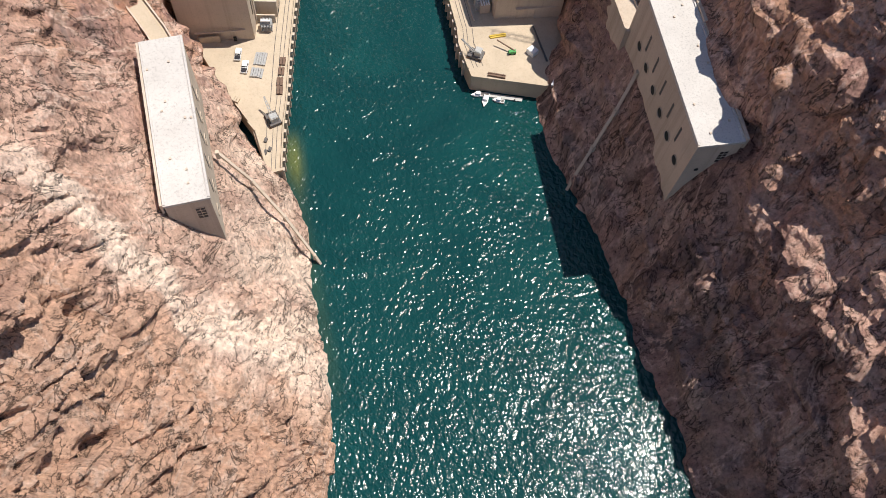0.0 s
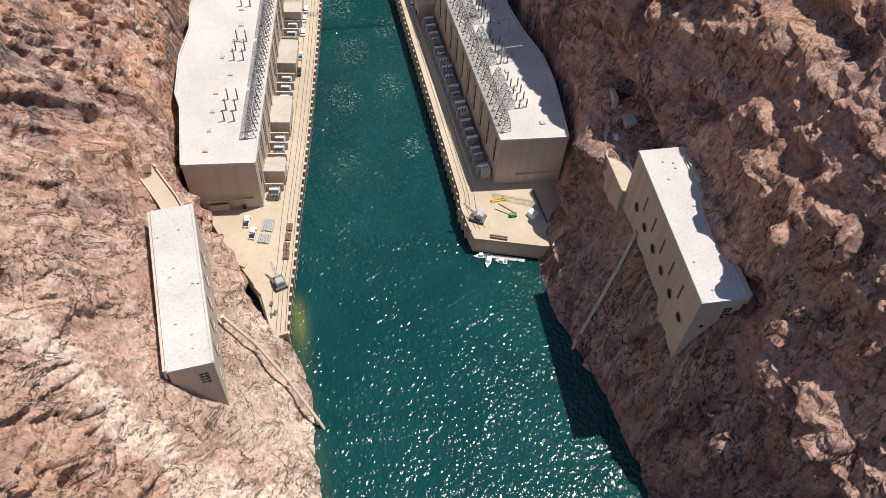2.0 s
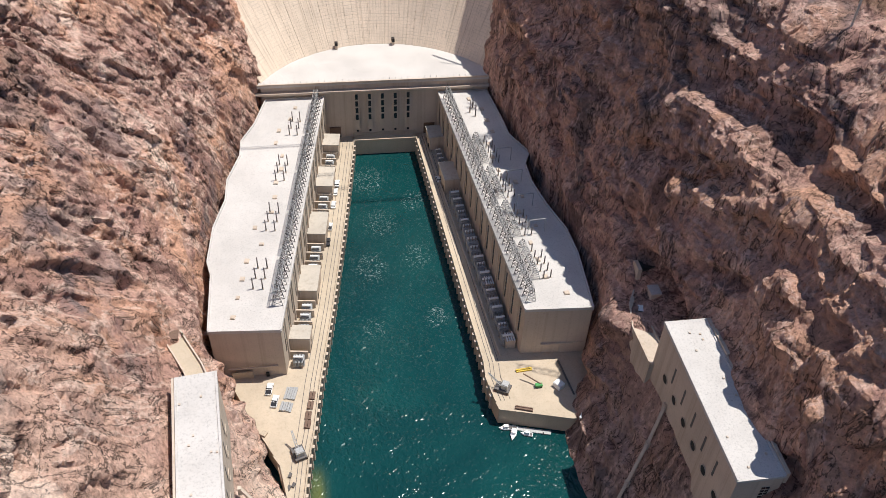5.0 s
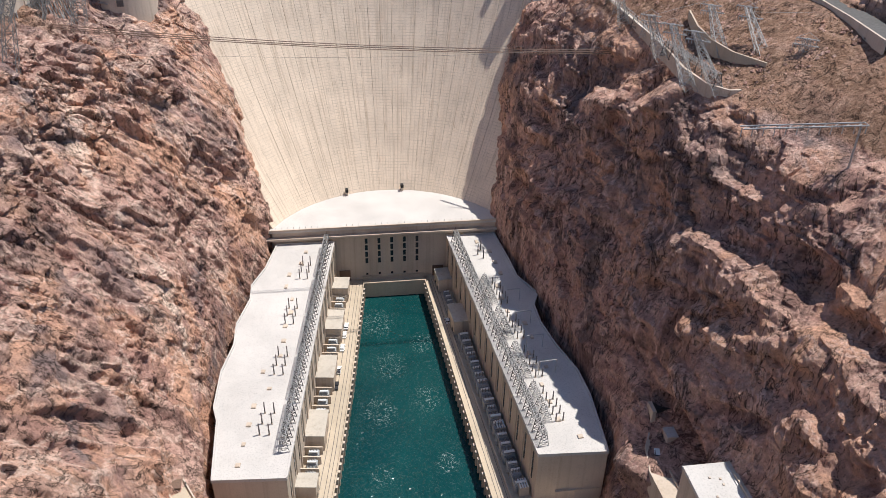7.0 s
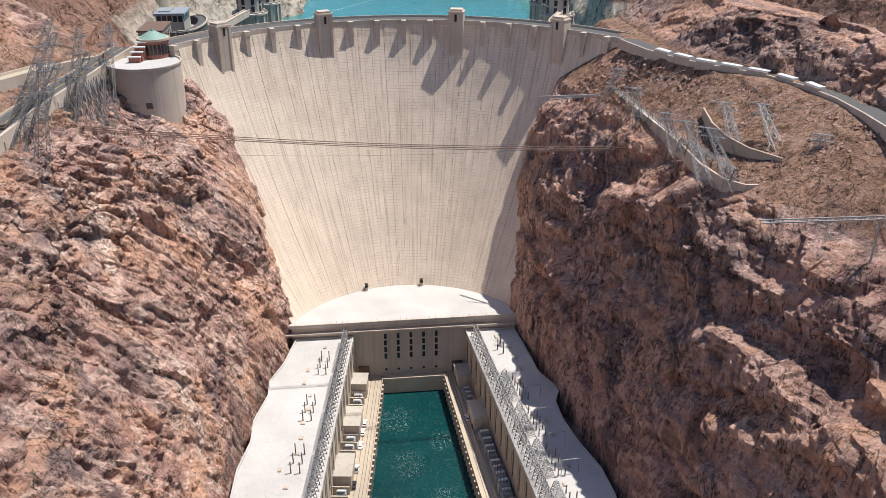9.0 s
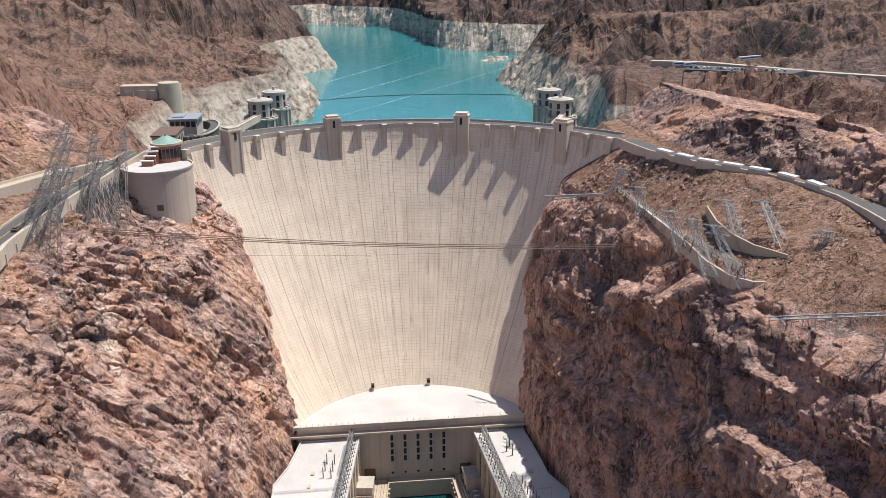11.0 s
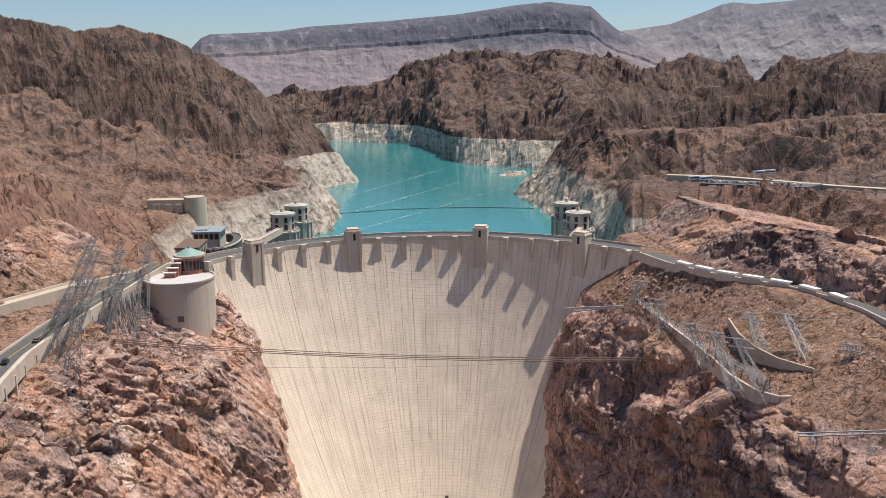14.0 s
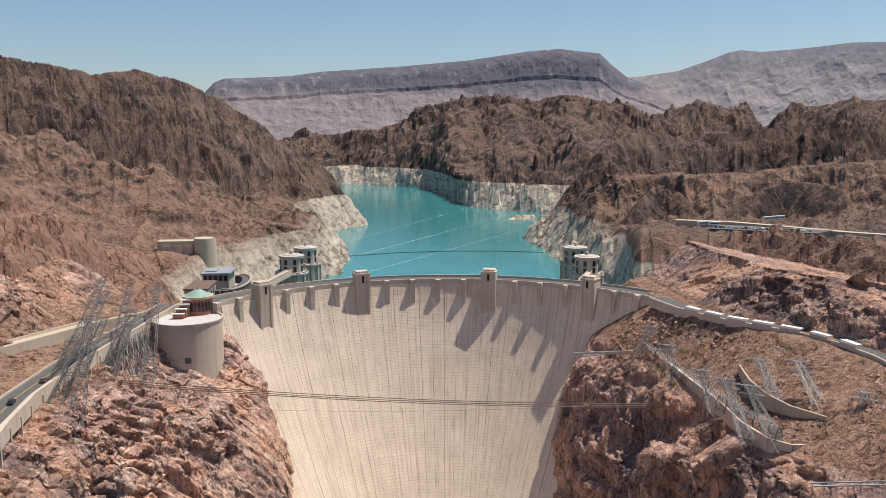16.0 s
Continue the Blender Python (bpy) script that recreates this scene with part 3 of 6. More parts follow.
RIDGES = [  # crest line as (azimuth, distance, height), fall of the flanks
    ([(-40, 1020, 366), (-23.2, 1080, 358), (-20.1, 1110, 352), (-18.9, 1130, 343), (-16.4, 1150, 350), (-13.5, 1180, 341), (-11.5, 1200, 325), (-10, 1215, 315), (-7.5, 1250, 284), (-5.7, 1270, 250), (-2.7, 1290, 206), (-1.2, 1302, 164)], 2.3),
    ([(-40, 940, 318), (-23.5, 975, 272), (-20.5, 990, 251), (-17.3, 1010, 228), (-13.9, 1030, 199), (-10.4, 1060, 179), (-7.4, 1120, 174), (-5.1, 1180, 169)], 0.36),
    ([(-15, 880, 194), (-8, 880, 178), (-4.0, 870, 160)], 0.42),
    ([(-34, 430, 240), (-25, 480, 234), (-19, 510, 222), (-15, 545, 196)], 0.8),
    ([(-6.5, 2650, 150), (-4.2, 2650, 200), (-1.9, 2650, 262), (0.8, 2600, 297), (3.9, 2550, 350), (7.7, 2500, 378), (10, 2500, 364), (12.7, 2450, 373), (15, 2400, 347), (16.8, 2400, 335), (19.4, 2400, 292), (21.5, 2450, 270), (30, 2500, 262)], 0.6),
    ([(2.2, 2480, 300), (3.2, 2330, 230), (3.6, 2200, 172)], 0.7),
    ([(5.5, 2380, 345), (5.7, 2150, 270), (5.9, 1900, 210), (6.2, 1680, 168)], 0.75),
    ([(9, 2380, 350), (9.6, 2050, 262), (10, 1750, 205), (10.4, 1520, 168)], 0.6),
    ([(12.7, 2380, 350), (14, 1950, 270), (15, 1600, 240), (15.8, 1350, 235)], 0.45),
    ([(10.6, 1050, 160), (11.3, 1062, 177), (12.2, 1090, 200), (13.5, 1120, 224), (15, 1150, 250), (16.5, 1200, 267), (20.1, 1250, 262), (23.7, 1300, 267), (27.7, 1350, 279), (32.3, 1400, 279), (42, 1400, 282)], 1.9),
    ([(12.4, 985, 172), (14.4, 1000, 196), (16.6, 1030, 216), (20, 1030, 220), (23.8, 1010, 222), (30, 1030, 236), (42, 1030, 245)], 0.42),
    ([(17, 860, 196), (18.6, 900, 212), (20.4, 890, 206)], 1.1),
    ([(24.5, 860, 206), (27, 880, 222), (30, 860, 214)], 1.0),
    ([(16, 640, 176), (20, 700, 189), (28, 720, 190), (40, 720, 192)], 0.22),
    ([(19.5, 510, 186), (21.8, 520, 196), (24, 560, 204), (28, 560, 207), (32.8, 520, 207), (40, 480, 206)], 0.85),
    ([(19, 3300, 300), (20.1, 3300, 360), (21.4, 3300, 389), (22.7, 3300, 361), (24, 3300, 296)], 0.6),
    ([(26, 3100, 270), (26.6, 3100, 290), (28.2, 3100, 349), (30.1, 3100, 371), (33, 3100, 365), (40, 3100, 360)], 0.6),
]


def hill_height(x, y):
    """The height by the ridges, and how far each place lies from the crest that makes it."""
    h, away = np.full(x.shape, 40.0), np.full(x.shape, 500.0)
    for crest, fall in RIDGES:
        pts = np.array([polar(*c) for c in crest])
        for a, b in zip(pts, pts[1:]):
            ab = b[:2] - a[:2]
            t = np.clip(((x - a[0]) * ab[0] + (y - a[1]) * ab[1]) / (ab @ ab), 0, 1)
            dist = np.hypot(x - a[0] - t * ab[0], y - a[1] - t * ab[1])
            c = a[2] + t * (b[2] - a[2]) - fall * dist
            away = np.where(c > h, dist, away)
            h = np.maximum(h, c)
    return h, away


def inland(x, y):
    """How far a place lies from the lake's shore, on the land."""
    left = np.interp(y, [440, 500, 560, 700, 800, 850, 995, 1030, 1100, 1200, 1270, 1302, 1335, 1420], [-62, -92, -104, -100, -60, -34, -38, -60, -74, -70, -35, -11, -60, -420])
    right = np.interp(y, [440, 500, 560, 640, 800, 900, 935, 1000, 1086, 1134, 1165, 1230], [112, 138, 152, 176, 186, 192, 184, 196, 190, 199, 250, 560])
    back = np.interp(x, [-600, -300, -73, 43, 120, 134, 150, 158, 170, 279, 330, 420, 700], [2450, 2430, 2317, 2225, 2110, 1960, 1860, 1600, 1570, 1450, 1430, 1400, 1400])
    spit = 26 - np.hypot((x - 232) / 1.6, y - 1360 - 0.8 * (x - 232))
    return np.maximum(np.maximum(np.maximum(left - x, x - right), (y - back) * 0.8), np.minimum(spit, 9))


def hills():
    deg = np.linspace(-31, 39, 820)
    r = np.interp(np.linspace(0, 1, 610), [0, 0.27, 0.57, 0.90, 1], [440, 960, 1330, 2680, 3700])
    A, Rr = np.meshgrid(np.radians(deg), r)
    x, y = Rr * np.sin(A), Rr * np.cos(A)
    p = np.stack([x, y, 0 * x], -1).reshape(-1, 3)
    rr, deg = Rr.reshape(-1), np.degrees(A).reshape(-1)
    far = np.clip(rr / 1100, 0.35, 2.0)
    w = np.stack([fbm(p / 110, 5, 60), fbm(p / 110, 5, 61), 0 * rr], 1) * (20 * far)[:, None]
    q = p + w
    h, away = hill_height(q[:, 0], q[:, 1])
    calm = 0.12 + 0.88 * smooth(2, 26, away / np.maximum(far, 1))
    jag = fbm(p / 34, 5, 81, 0.6) * 12 * np.clip(rr / 900, 0.5, 1.2)
    d = inland(p[:, 0] + jag, p[:, 1] + 0.6 * jag)
    h = np.maximum(h, 169 + np.clip(d, 0, 400) * 0.10)
    # ribs and gullies that run down the slopes
    rib = fbm(np.stack([deg * 0.95, rr / 150, 0 * rr], 1) + 0.25 * w / (20 * far)[:, None], 3, 121, 0.45, ridged=True)
    dell = fbm(np.stack([deg * 0.27, rr / 260, 0 * rr], 1), 4, 131, 0.55, ridged=True)
    craggy = smooth(720, 900, rr) * (0.55 + 0.45 * smooth(-0.3, 0.3, fbm(p / 160, 3, 133)))
    h = h + (rib * 0.009 + dell * 0.016 - 0.005) * rr * calm * craggy * smooth(5, 70, d)
    rough = (fbm(p / 95, 5, 63, 0.5, ridged=True) * 13 * far + fbm(q / (32 * np.maximum(far, 1))[:, None], 3, 66, 0.45, ridged=True) * 9 * np.minimum(far, 1.5)) * calm
    lv, e = blocks(np.stack([q[:, 0] / (30 * far), q[:, 1] / (30 * far), h / 40], 1), 71, 45)
    lv2, e2 = blocks(np.stack([q[:, 0] / (11 * far), q[:, 1] / (11 * far), h / 15], 1), 77, 35)
    n1, _ = blocks(np.stack([q[:, 0] / 17, q[:, 1] / 17, h / 14], 1), 101, 45)
    n2, _ = blocks(np.stack([q[:, 0] / 6.5, q[:, 1] / 6.5, h / 6], 1), 105, 30)
    h = h + (4.5 * n1 + 2.2 * n2) * smooth(700, 560, rr) * smooth(2, 30, d)
    h = h + (rough - 4 * calm + (7 * lv * np.minimum(far, 1.4) + 3.5 * lv2 * np.minimum(far, 1.2)) * (0.35 + 0.65 * smooth(900, 1080, rr)) * (0.2 + 0.8 * calm)) * smooth(2, 60, d)
    # the steep bleached bank down to the water
    cut = blocks(np.stack([p[:, 0] / 24, p[:, 1] / 24, 0 * rr], 1), 141, 45)[0]
    bank = 116 + np.clip(d, -20, 200) * 1.35 + 5 * cut + 3 * fbm(p / 12, 4, 84) + 0.003 * rr * rib
    h = np.where(bank < h, bank, h)
    flat = smooth(16, 18, deg) * np.exp(-((rr - 690) / 75) ** 4)
    h = h * (1 - 0.95 * flat) + (189 + 1.6 * lv2 + 1.2 * lv) * 0.95 * flat
    # level ground by both ends of the crest
    near = smooth(520, 470, y).reshape(-1) * smooth(150, 165, np.abs(p[:, 0] - 25.7)) * smooth(205, 180, np.abs(p[:, 0] - 25.7))
    h = h * (1 - near) + 177 * near
    P = np.stack([x, y, h.reshape(x.shape)], -1)
    skip = (y < 470) & (x > -118) & (x < 165)
    fall = np.abs(np.gradient(P[..., 2], axis=0) / np.gradient(Rr, axis=0))
    talus = 0.42 * smooth(0.85, 0.35, fall) * smooth(1350, 1000, Rr) * smooth(-0.5, 0.1, fbm(p / 90, 4, 95, 0.6)).reshape(x.shape)
    west_side = smooth(-7, -11, deg).reshape(x.shape)
    talus = talus * (1 - 0.7 * smooth(8, 14, deg).reshape(x.shape) * smooth(900, 780, Rr))
    red = (smooth(740, 560, Rr) + west_side * smooth(880, 640, Rr)) * (0.4 + 0.6 * smooth(-0.2, 0.3, fbm(p / 60, 3, 90)).reshape(x.shape))
    bath = np.ones_like(x) * smooth(500, 540, y) * smooth(60, 20, d).reshape(x.shape)
    bath = np.where(Rr > 1200, 1.0, bath)
    ob = grid_object("backdrop_hills", P, HILL, {"grey": np.zeros_like(x), "pale": np.clip(red * (0.6 + 0.05 * west_side), 0, 0.85), "bath": bath, "soil": talus}, skip=skip, shade=False)
    tagged(ob, "dark brown desert hills with a white mineral band along the lake", "hills", kind="structure")


hills()


def far_range(name, label, crest, r, foot, mat, seed, steps=(420, 60), cap=0.0):
    """A far mountain: a slope from its foot up to the crest line of (azimuth, elevation in degrees)."""
    az = np.linspace(crest[0][0], crest[-1][0], steps[0])
    el = np.interp(az, [c[0] for c in crest], [c[1] for c in crest])
    top = EYE[2] + r * np.tan(np.radians(el))
    t = np.linspace(0, 1, steps[1])[:, None]
    prof = t ** 1.5 if not cap else np.where(t < 0.78, 0.72 * (t / 0.78) ** 1.35, 0.72 + 0.28 * smooth(0.74, 0.93, t) * 0.8 + 0.28 * 0.2 * smooth(0.90, 1, t))
    rr = r - (1 - t) * 620 + 0 * az
    zz = foot + (top - foot) * prof
    x, y = rr * np.sin(np.radians(az)), rr * np.cos(np.radians(az))
    p = np.stack([x, y, zz], -1).reshape(-1, 3)
    n = fbm(p / np.array([150, 150, 260]), 6, seed, 0.55, ridged=True).reshape(x.shape)
    push = 20 * n * np.sin(np.pi * np.clip(t, 0.02, 1)) ** 0.6
    x, y = x - push * np.sin(np.radians(az)), y - push * np.cos(np.radians(az))
    zz = zz + 8 * fbm(p / 60, 4, seed + 5).reshape(x.shape) * smooth(1, 0.9, t)
    ob = grid_object(name, np.stack([x, y, zz], -1), mat, shade=False)
    tagged(ob, label, "mountain", kind="structure")


# Rock for far mountains; low, high and band colours already hold the aerial haze.
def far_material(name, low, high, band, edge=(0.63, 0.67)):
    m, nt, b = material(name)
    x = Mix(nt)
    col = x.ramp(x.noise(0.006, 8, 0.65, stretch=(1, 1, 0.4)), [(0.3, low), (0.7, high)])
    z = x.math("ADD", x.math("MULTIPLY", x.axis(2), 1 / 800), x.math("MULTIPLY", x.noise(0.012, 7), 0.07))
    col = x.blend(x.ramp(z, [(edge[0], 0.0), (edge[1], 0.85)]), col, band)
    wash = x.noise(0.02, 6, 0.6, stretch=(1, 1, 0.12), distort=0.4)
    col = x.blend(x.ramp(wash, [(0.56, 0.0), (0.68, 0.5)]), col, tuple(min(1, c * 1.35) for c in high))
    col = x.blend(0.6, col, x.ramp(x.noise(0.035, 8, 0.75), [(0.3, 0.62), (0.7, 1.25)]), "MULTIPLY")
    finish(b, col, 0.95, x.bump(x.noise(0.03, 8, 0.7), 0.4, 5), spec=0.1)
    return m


# The grey-mauve cast is distance haze painted into the base colours.
MESA = far_material("hazed_mesa_rock", (0.235, 0.20, 0.21), (0.28, 0.24, 0.24), (0.115, 0.12, 0.145), (0.585, 0.65))
RANGE = far_material("hazed_range_rock", (0.31, 0.28, 0.285), (0.37, 0.33, 0.325), (0.29, 0.275, 0.29), (0.70, 0.85))
far_range("backdrop_mesa", "long flat-topped mesa with a dark cap, greyed by painted haze", [(-13.5, 0.5), (-12.2, 2.0), (-11.6, 2.6), (-10.9, 3.3), (-10.3, 3.55), (-9, 3.6), (-6, 3.75), (-4, 4.05), (1.1, 4.4), (6, 4.8), (8.2, 5.1), (10, 5.35), (12.1, 5.5), (13.2, 5.35), (14.8, 5.15), (15.2, 4.8), (15.6, 4.4), (16.6, 3.6), (18.5, 2.8), (21, 1.5), (23, 0.3)], 4300, 130, MESA, 5, (700, 110), cap=1.0)
far_range("backdrop_range", "distant mountain range, pale grey from painted haze", [(8, 1.0), (12, 2.2), (16, 3.5), (17.5, 3.6), (19.9, 3.9), (22, 4.6), (23, 5.0), (23.7, 5.1), (25, 4.95), (27, 5.05), (28.5, 5.15), (30, 5.3), (34, 5.2), (42, 5.0)], 4750, 130, RANGE, 25, (500, 100))


# ---- water ----
def river():
    xs, ys = np.linspace(-70, 130, 90), np.linspace(-90, 384, 200)
    X, Y = np.meshgrid(xs, ys)
    p = np.stack([X, Y, 0 * X], -1)
    edge = np.interp(Y, [-90, 40, 75, 138, 176], [-9, -13, -8, -13.5, -15])
    shoal = np.exp(-(((X - edge) / 2.6) ** 2)) * smooth(60, 90, Y) * smooth(182, 174, Y) * (0.1 + 0.6 * np.exp(-((Y - 166) / 10) ** 2))
    foam = 0 * X
    for fx, fy, fr in ((16, 352, 9), (35, 290, 7), (13, 285, 8), (20, 317, 8), (38, 333, 6), (12, 245, 5), (70, 205, 6), (40, 250, 5)):
        d = np.hypot(X - fx, (Y - fy) / 1.3)
        foam = np.maximum(foam, np.exp(-((d - fr * 0.5) / (fr * 0.5)) ** 2))
    foam = np.maximum(foam, 0.14 * smooth(150, 260, Y))
    ob = grid_object("water_river", p, RIVER, {"shoal": shoal, "foam": foam})
    tagged(ob, "deep teal green river with glittering ripples", "river", kind="structure")


river()
ring = [(25.7 + 150 * math.sin(radians(a)), 353 + 150 * math.cos(radians(a))) for a in range(66, -67, -4)]
n = len(ring)
shore = [(x, y, 125.0) for x, y in ring] + [(25.7 + 26 * (x - 25.7), 440 + 30 * max(y - 440, 0), 125.0) for x, y in ring]
lake = Solid().add(shore, [(i, i + n, i + n + 1, i + 1) for i in range(n - 1)]).done("water_lake", LAKE)
tagged(lake, "calm turquoise reservoir water", "lake", kind="structure")

# ---- the dam ----
CX, CY, CREST = 25.7, 353.0, 179.5


def face_radius(z):
    return 139 - 70 * (np.clip(CREST - z, 0, None) / 137) ** 1.3


dam = thing("dam", "tall curved pale concrete arch dam with stained face", "dam", (CX, CY, 0))


def arc_wall(name, a0, a1, zs, ri, ro, mat, parent, n=6, label=""):
    """A piece of wall between two angles; ri and ro are radii at each height."""
    ang = np.radians(np.linspace(a0, a1, n))
    rows = []
    for z, i, o in [(zs[0], ri[0], ro[0])] + list(zip(zs, ri, ro)):
        rows.append([(CX + i * math.sin(a), CY + i * math.cos(a), z) for a in ang])
    rows[0] = [(CX + ro[0] * math.sin(a), CY + ro[0] * math.cos(a), zs[0]) for a in ang]
    rows.append([(CX + ro[-1] * math.sin(a), CY + ro[-1] * math.cos(a), zs[-1]) for a in ang])
    rows.append(rows[0])
    v = [p for row in rows for p in row]
    f = [(r * n + c, (r + 1) * n + c, (r + 1) * n + c + 1, r * n + c + 1) for r in range(len(rows) - 1) for c in range(n - 1)]
    k = len(rows) - 1
    f += [tuple(r * n for r in range(k)), tuple(r * n + n - 1 for r in range(k - 1, -1, -1))]
    return mesh_object(name, v, f, mat, parent, label)


COLUMN = 6.45 / 2
rnd = random.Random(4)
for k in range(-19, 20):
    a = k * COLUMN
    push = rnd.uniform(-0.12, 0.12)
    zs = np.linspace(20, 174.2 if k <= -17 else 178.4, 24)
    arc_wall("face_column", a - COLUMN / 2 + 0.02, a + COLUMN / 2 - 0.02, list(zs), list(face_radius(zs) + push), [153.0] * len(zs), DAM_FACE, dam, 3)
arc_wall("crest_road", -54, 63, [178.4, 179.5], [139.2, 139.2], [153, 153], ASPHALT, dam, 60, "grey asphalt crest road")
arc_wall("parapet", -54, 63, [178.0, 180.6], [138.7, 138.7], [139.3, 139.3], CONCRETE, dam, 60, "downstream parapet wall")
arc_wall("parapet", -54, 63, [178.0, 180.8], [152.4, 152.4], [153.0, 153.0], CONCRETE, dam, 60, "upstream parapet wall")
for a in (-42.0, -16.1, 16.1, 42.0):
    w = 4.3
    m = pose(CX, CY, 0, 0, 0, -a)
    t = Solid().box(-w, w, 134.2, 142, 150, 186.2, m)
    t.box(-w + 0.7, w - 0.7, 134.9, 141.3, 186.2, 187.3, m)
    t.box(-w - 0.25, w + 0.25, 133.9, 142.2, 185.2, 185.9, m)
    for sx in (-1, 1):
        t.box(sx * (w - 0.9) - 0.7, sx * (w - 0.9) + 0.7, 133.8, 134.4, 152, 185.2, m)
    tower = t.done("crest_tower", CONCRETE, dam, "square concrete tower on the crest")
    Solid().box(-0.7, 0.7, 134.05, 134.3, 180.5, 184.6, m).done("tower_window", DARK, tower)
piers = [-16.1 + 6.44 * i for i in range(1, 5)] + [s * (16.1 + 6.475 * i) for s in (-1, 1) for i in (1, 2, 3, 5, 6)]
for a in piers:
    m = pose(CX, CY, 0, 0, 0, -a)
    Solid().box(-1.25, 1.25, 135.8, 140, 158, 178.9, m).box(-1.5, 1.5, 135.6, 139.3, 178.0, 180.5, m).done("pilaster", CONCRETE, dam)


# ---- decks along the river ----
def deck(name, label, ring, edge, sign):
    d = thing(name, label, "quay", (ring[0][0], ring[0][1], 8.5))
    Solid().prism(ring, -7, 8.5).done("slab", CONCRETE_TAN, d)
    pts = [Vector((x, y, 0)) for x, y in edge]
    gap = 0.0
    for a, b in zip(pts, pts[1:]):
        length, way = (b - a).length, (b - a).normalized()
        turn = math.degrees(math.atan2(way.y, way.x))
        s = gap
        while s < length:
            c = a + way * s
            m = pose(c.x, c.y, 0, 0, 0, turn)
            Solid().box(-0.45, 0.45, -0.9 if sign < 0 else 0.0, 0.0 if sign < 0 else 0.9, -3, 7.6, m).box(-0.7, 0.7, -1.1 if sign < 0 else 0, 0 if sign < 0 else 1.1, 7.6, 8.3, m).done("pier", CONCRETE, d)
            s += 4.1
        gap = s - length
        m = pose(a.x, a.y, 0, 0, 0, turn)
        Solid().box(0, length, -0.25, 0.25, 8.5, 9.4, m).done("kerb", CONCRETE_TAN, d)
        for off in (2.2, 3.7, 6.0):
            Solid().box(0, length, -sign * off - 0.09, -sign * off + 0.09, 8.5, 8.62, m).done("crane_rail", STEEL_DARK, d)
    return d


W_EDGE = [(-19, 157.5), (-17, 176), (-15, 187), (-12, 211), (-5.4, 252.7), (1.5, 302), (10.9, 378)]
E_EDGE = [(44.9, 378), (54.4, 214), (53.8, 206), (55.6, 194)]
deck("river_deck", "tan concrete river deck with rails and piers, west bank", [(-24, 156)] + W_EDGE + [(10.9, 384), (-30, 384), (-60, 217), (-48, 217), (-37, 193), (-29, 178)], W_EDGE, -1)
deck("river_deck", "tan concrete river deck with rails and piers, east bank", E_EDGE[:1] + E_EDGE[1:] + [(56.3, 190.5), (84, 183), (92, 183), (98, 196), (101, 217), (101, 225), (60, 384), (44.9, 384)], E_EDGE, -1)
apron = thing("bay_apron", "concrete walkway across the head of the bay", "walkway", (28, 380, 8.5))
Solid().box(10, 46, 376.4, 384, -7, 8.5).done("slab", CONCRETE_TAN, apron)
Solid().box(10.5, 45.5, 376.2, 376.8, 8.5, 9.6).done("parapet", CONCRETE_TAN, apron)
Solid().box(10.5, 45.5, 381.2, 382.2, 8.5, 10.6).done("step", CONCRETE_TAN, apron)

# ---- powerhouse ----
W_ROOF = [(-25, 217), (-4, 381), (-34, 381), (-39, 359), (-45, 344), (-45, 332), (-50, 313), (-50, 298), (-54, 280), (-55, 258), (-53, 250), (-52, 219)]
E_ROOF = [(70, 217.5), (97, 216), (98, 231), (99, 248), (98, 264), (93, 282), (90, 299), (90, 313), (94, 322), (87, 338), (86, 353), (83, 381), (57, 381)]


def grow(ring, d):
    cx, cy = sum(p[0] for p in ring) / len(ring), sum(p[1] for p in ring) / len(ring)
    return [(x + d * math.copysign(1, x - cx), y + d * math.copysign(1, y - cy)) for x, y in ring]


def wing(label, ring, river, far):
    """A wing of the powerhouse: walls, white roof slab, roof kerb, hatches, slit windows."""
    ph = thing("powerhouse_wing", label, "powerhouse", (ring[0][0], ring[0][1], 8.5), "powerhouse wings")
    Solid().prism(ring, 7.5, 33.6).done("wall", CONCRETE, ph)
    Solid().prism(grow(ring, 0.35), 33.6, 34.5).done("roof", WHITE_ROOF, ph, "weathered white flat roof")
    kerb = Solid()
    loop = ring + ring[:1]
    for a, b in zip(loop, loop[1:]):
        kerb.bar((*a, 34.75), (*b, 34.75), 0.7)
    kerb.done("roof_kerb", WHITE_ROOF, ph)
    a, b = Vector((*river[0], 0)), Vector((*river[1], 0))
    way = (b - a).normalized()
    out = Vector((way.y, -way.x, 0)) * (1 if far < 0 else -1)
    turn = math.degrees(math.atan2(way.y, way.x))
    side = -1 if far < 0 else 1
    n = 16
    for i in range(n):
        c = a + way * ((i + 0.5) * (b - a).length / n)
        Solid().box(-0.6, 0.6, -0.12, 0.12, 17, 31, pose(c.x, c.y, 0, 0, 0, turn)).done("slit_window", GLASS, ph)
        Solid().box(2.2, 3.6, -0.45, 0.45, 8, 33.5, pose(c.x, c.y, 0, 0, 0, turn)).done("buttress", CONCRETE, ph)
    inn = -out
    k = random.Random(len(ring))
    for i in range(15):
        c = a + way * (6 + i * 10.6) + inn * k.choice((13.5, 19, 14.5))
        w, l = k.uniform(0.8, 1.5), k.uniform(0.7, 1.1)
        Solid().box(-w, w, -l, l, 34.5, 35.0, pose(c.x, c.y, 0, 0, 0, turn)).box(-w * 0.8, w * 0.8, -l * 0.8, l * 0.8, 35.0, 35.15, pose(c.x, c.y, 0, 0, 0, turn)).done("roof_hatch", CONCRETE, ph)
    return ph, a, way, inn, turn


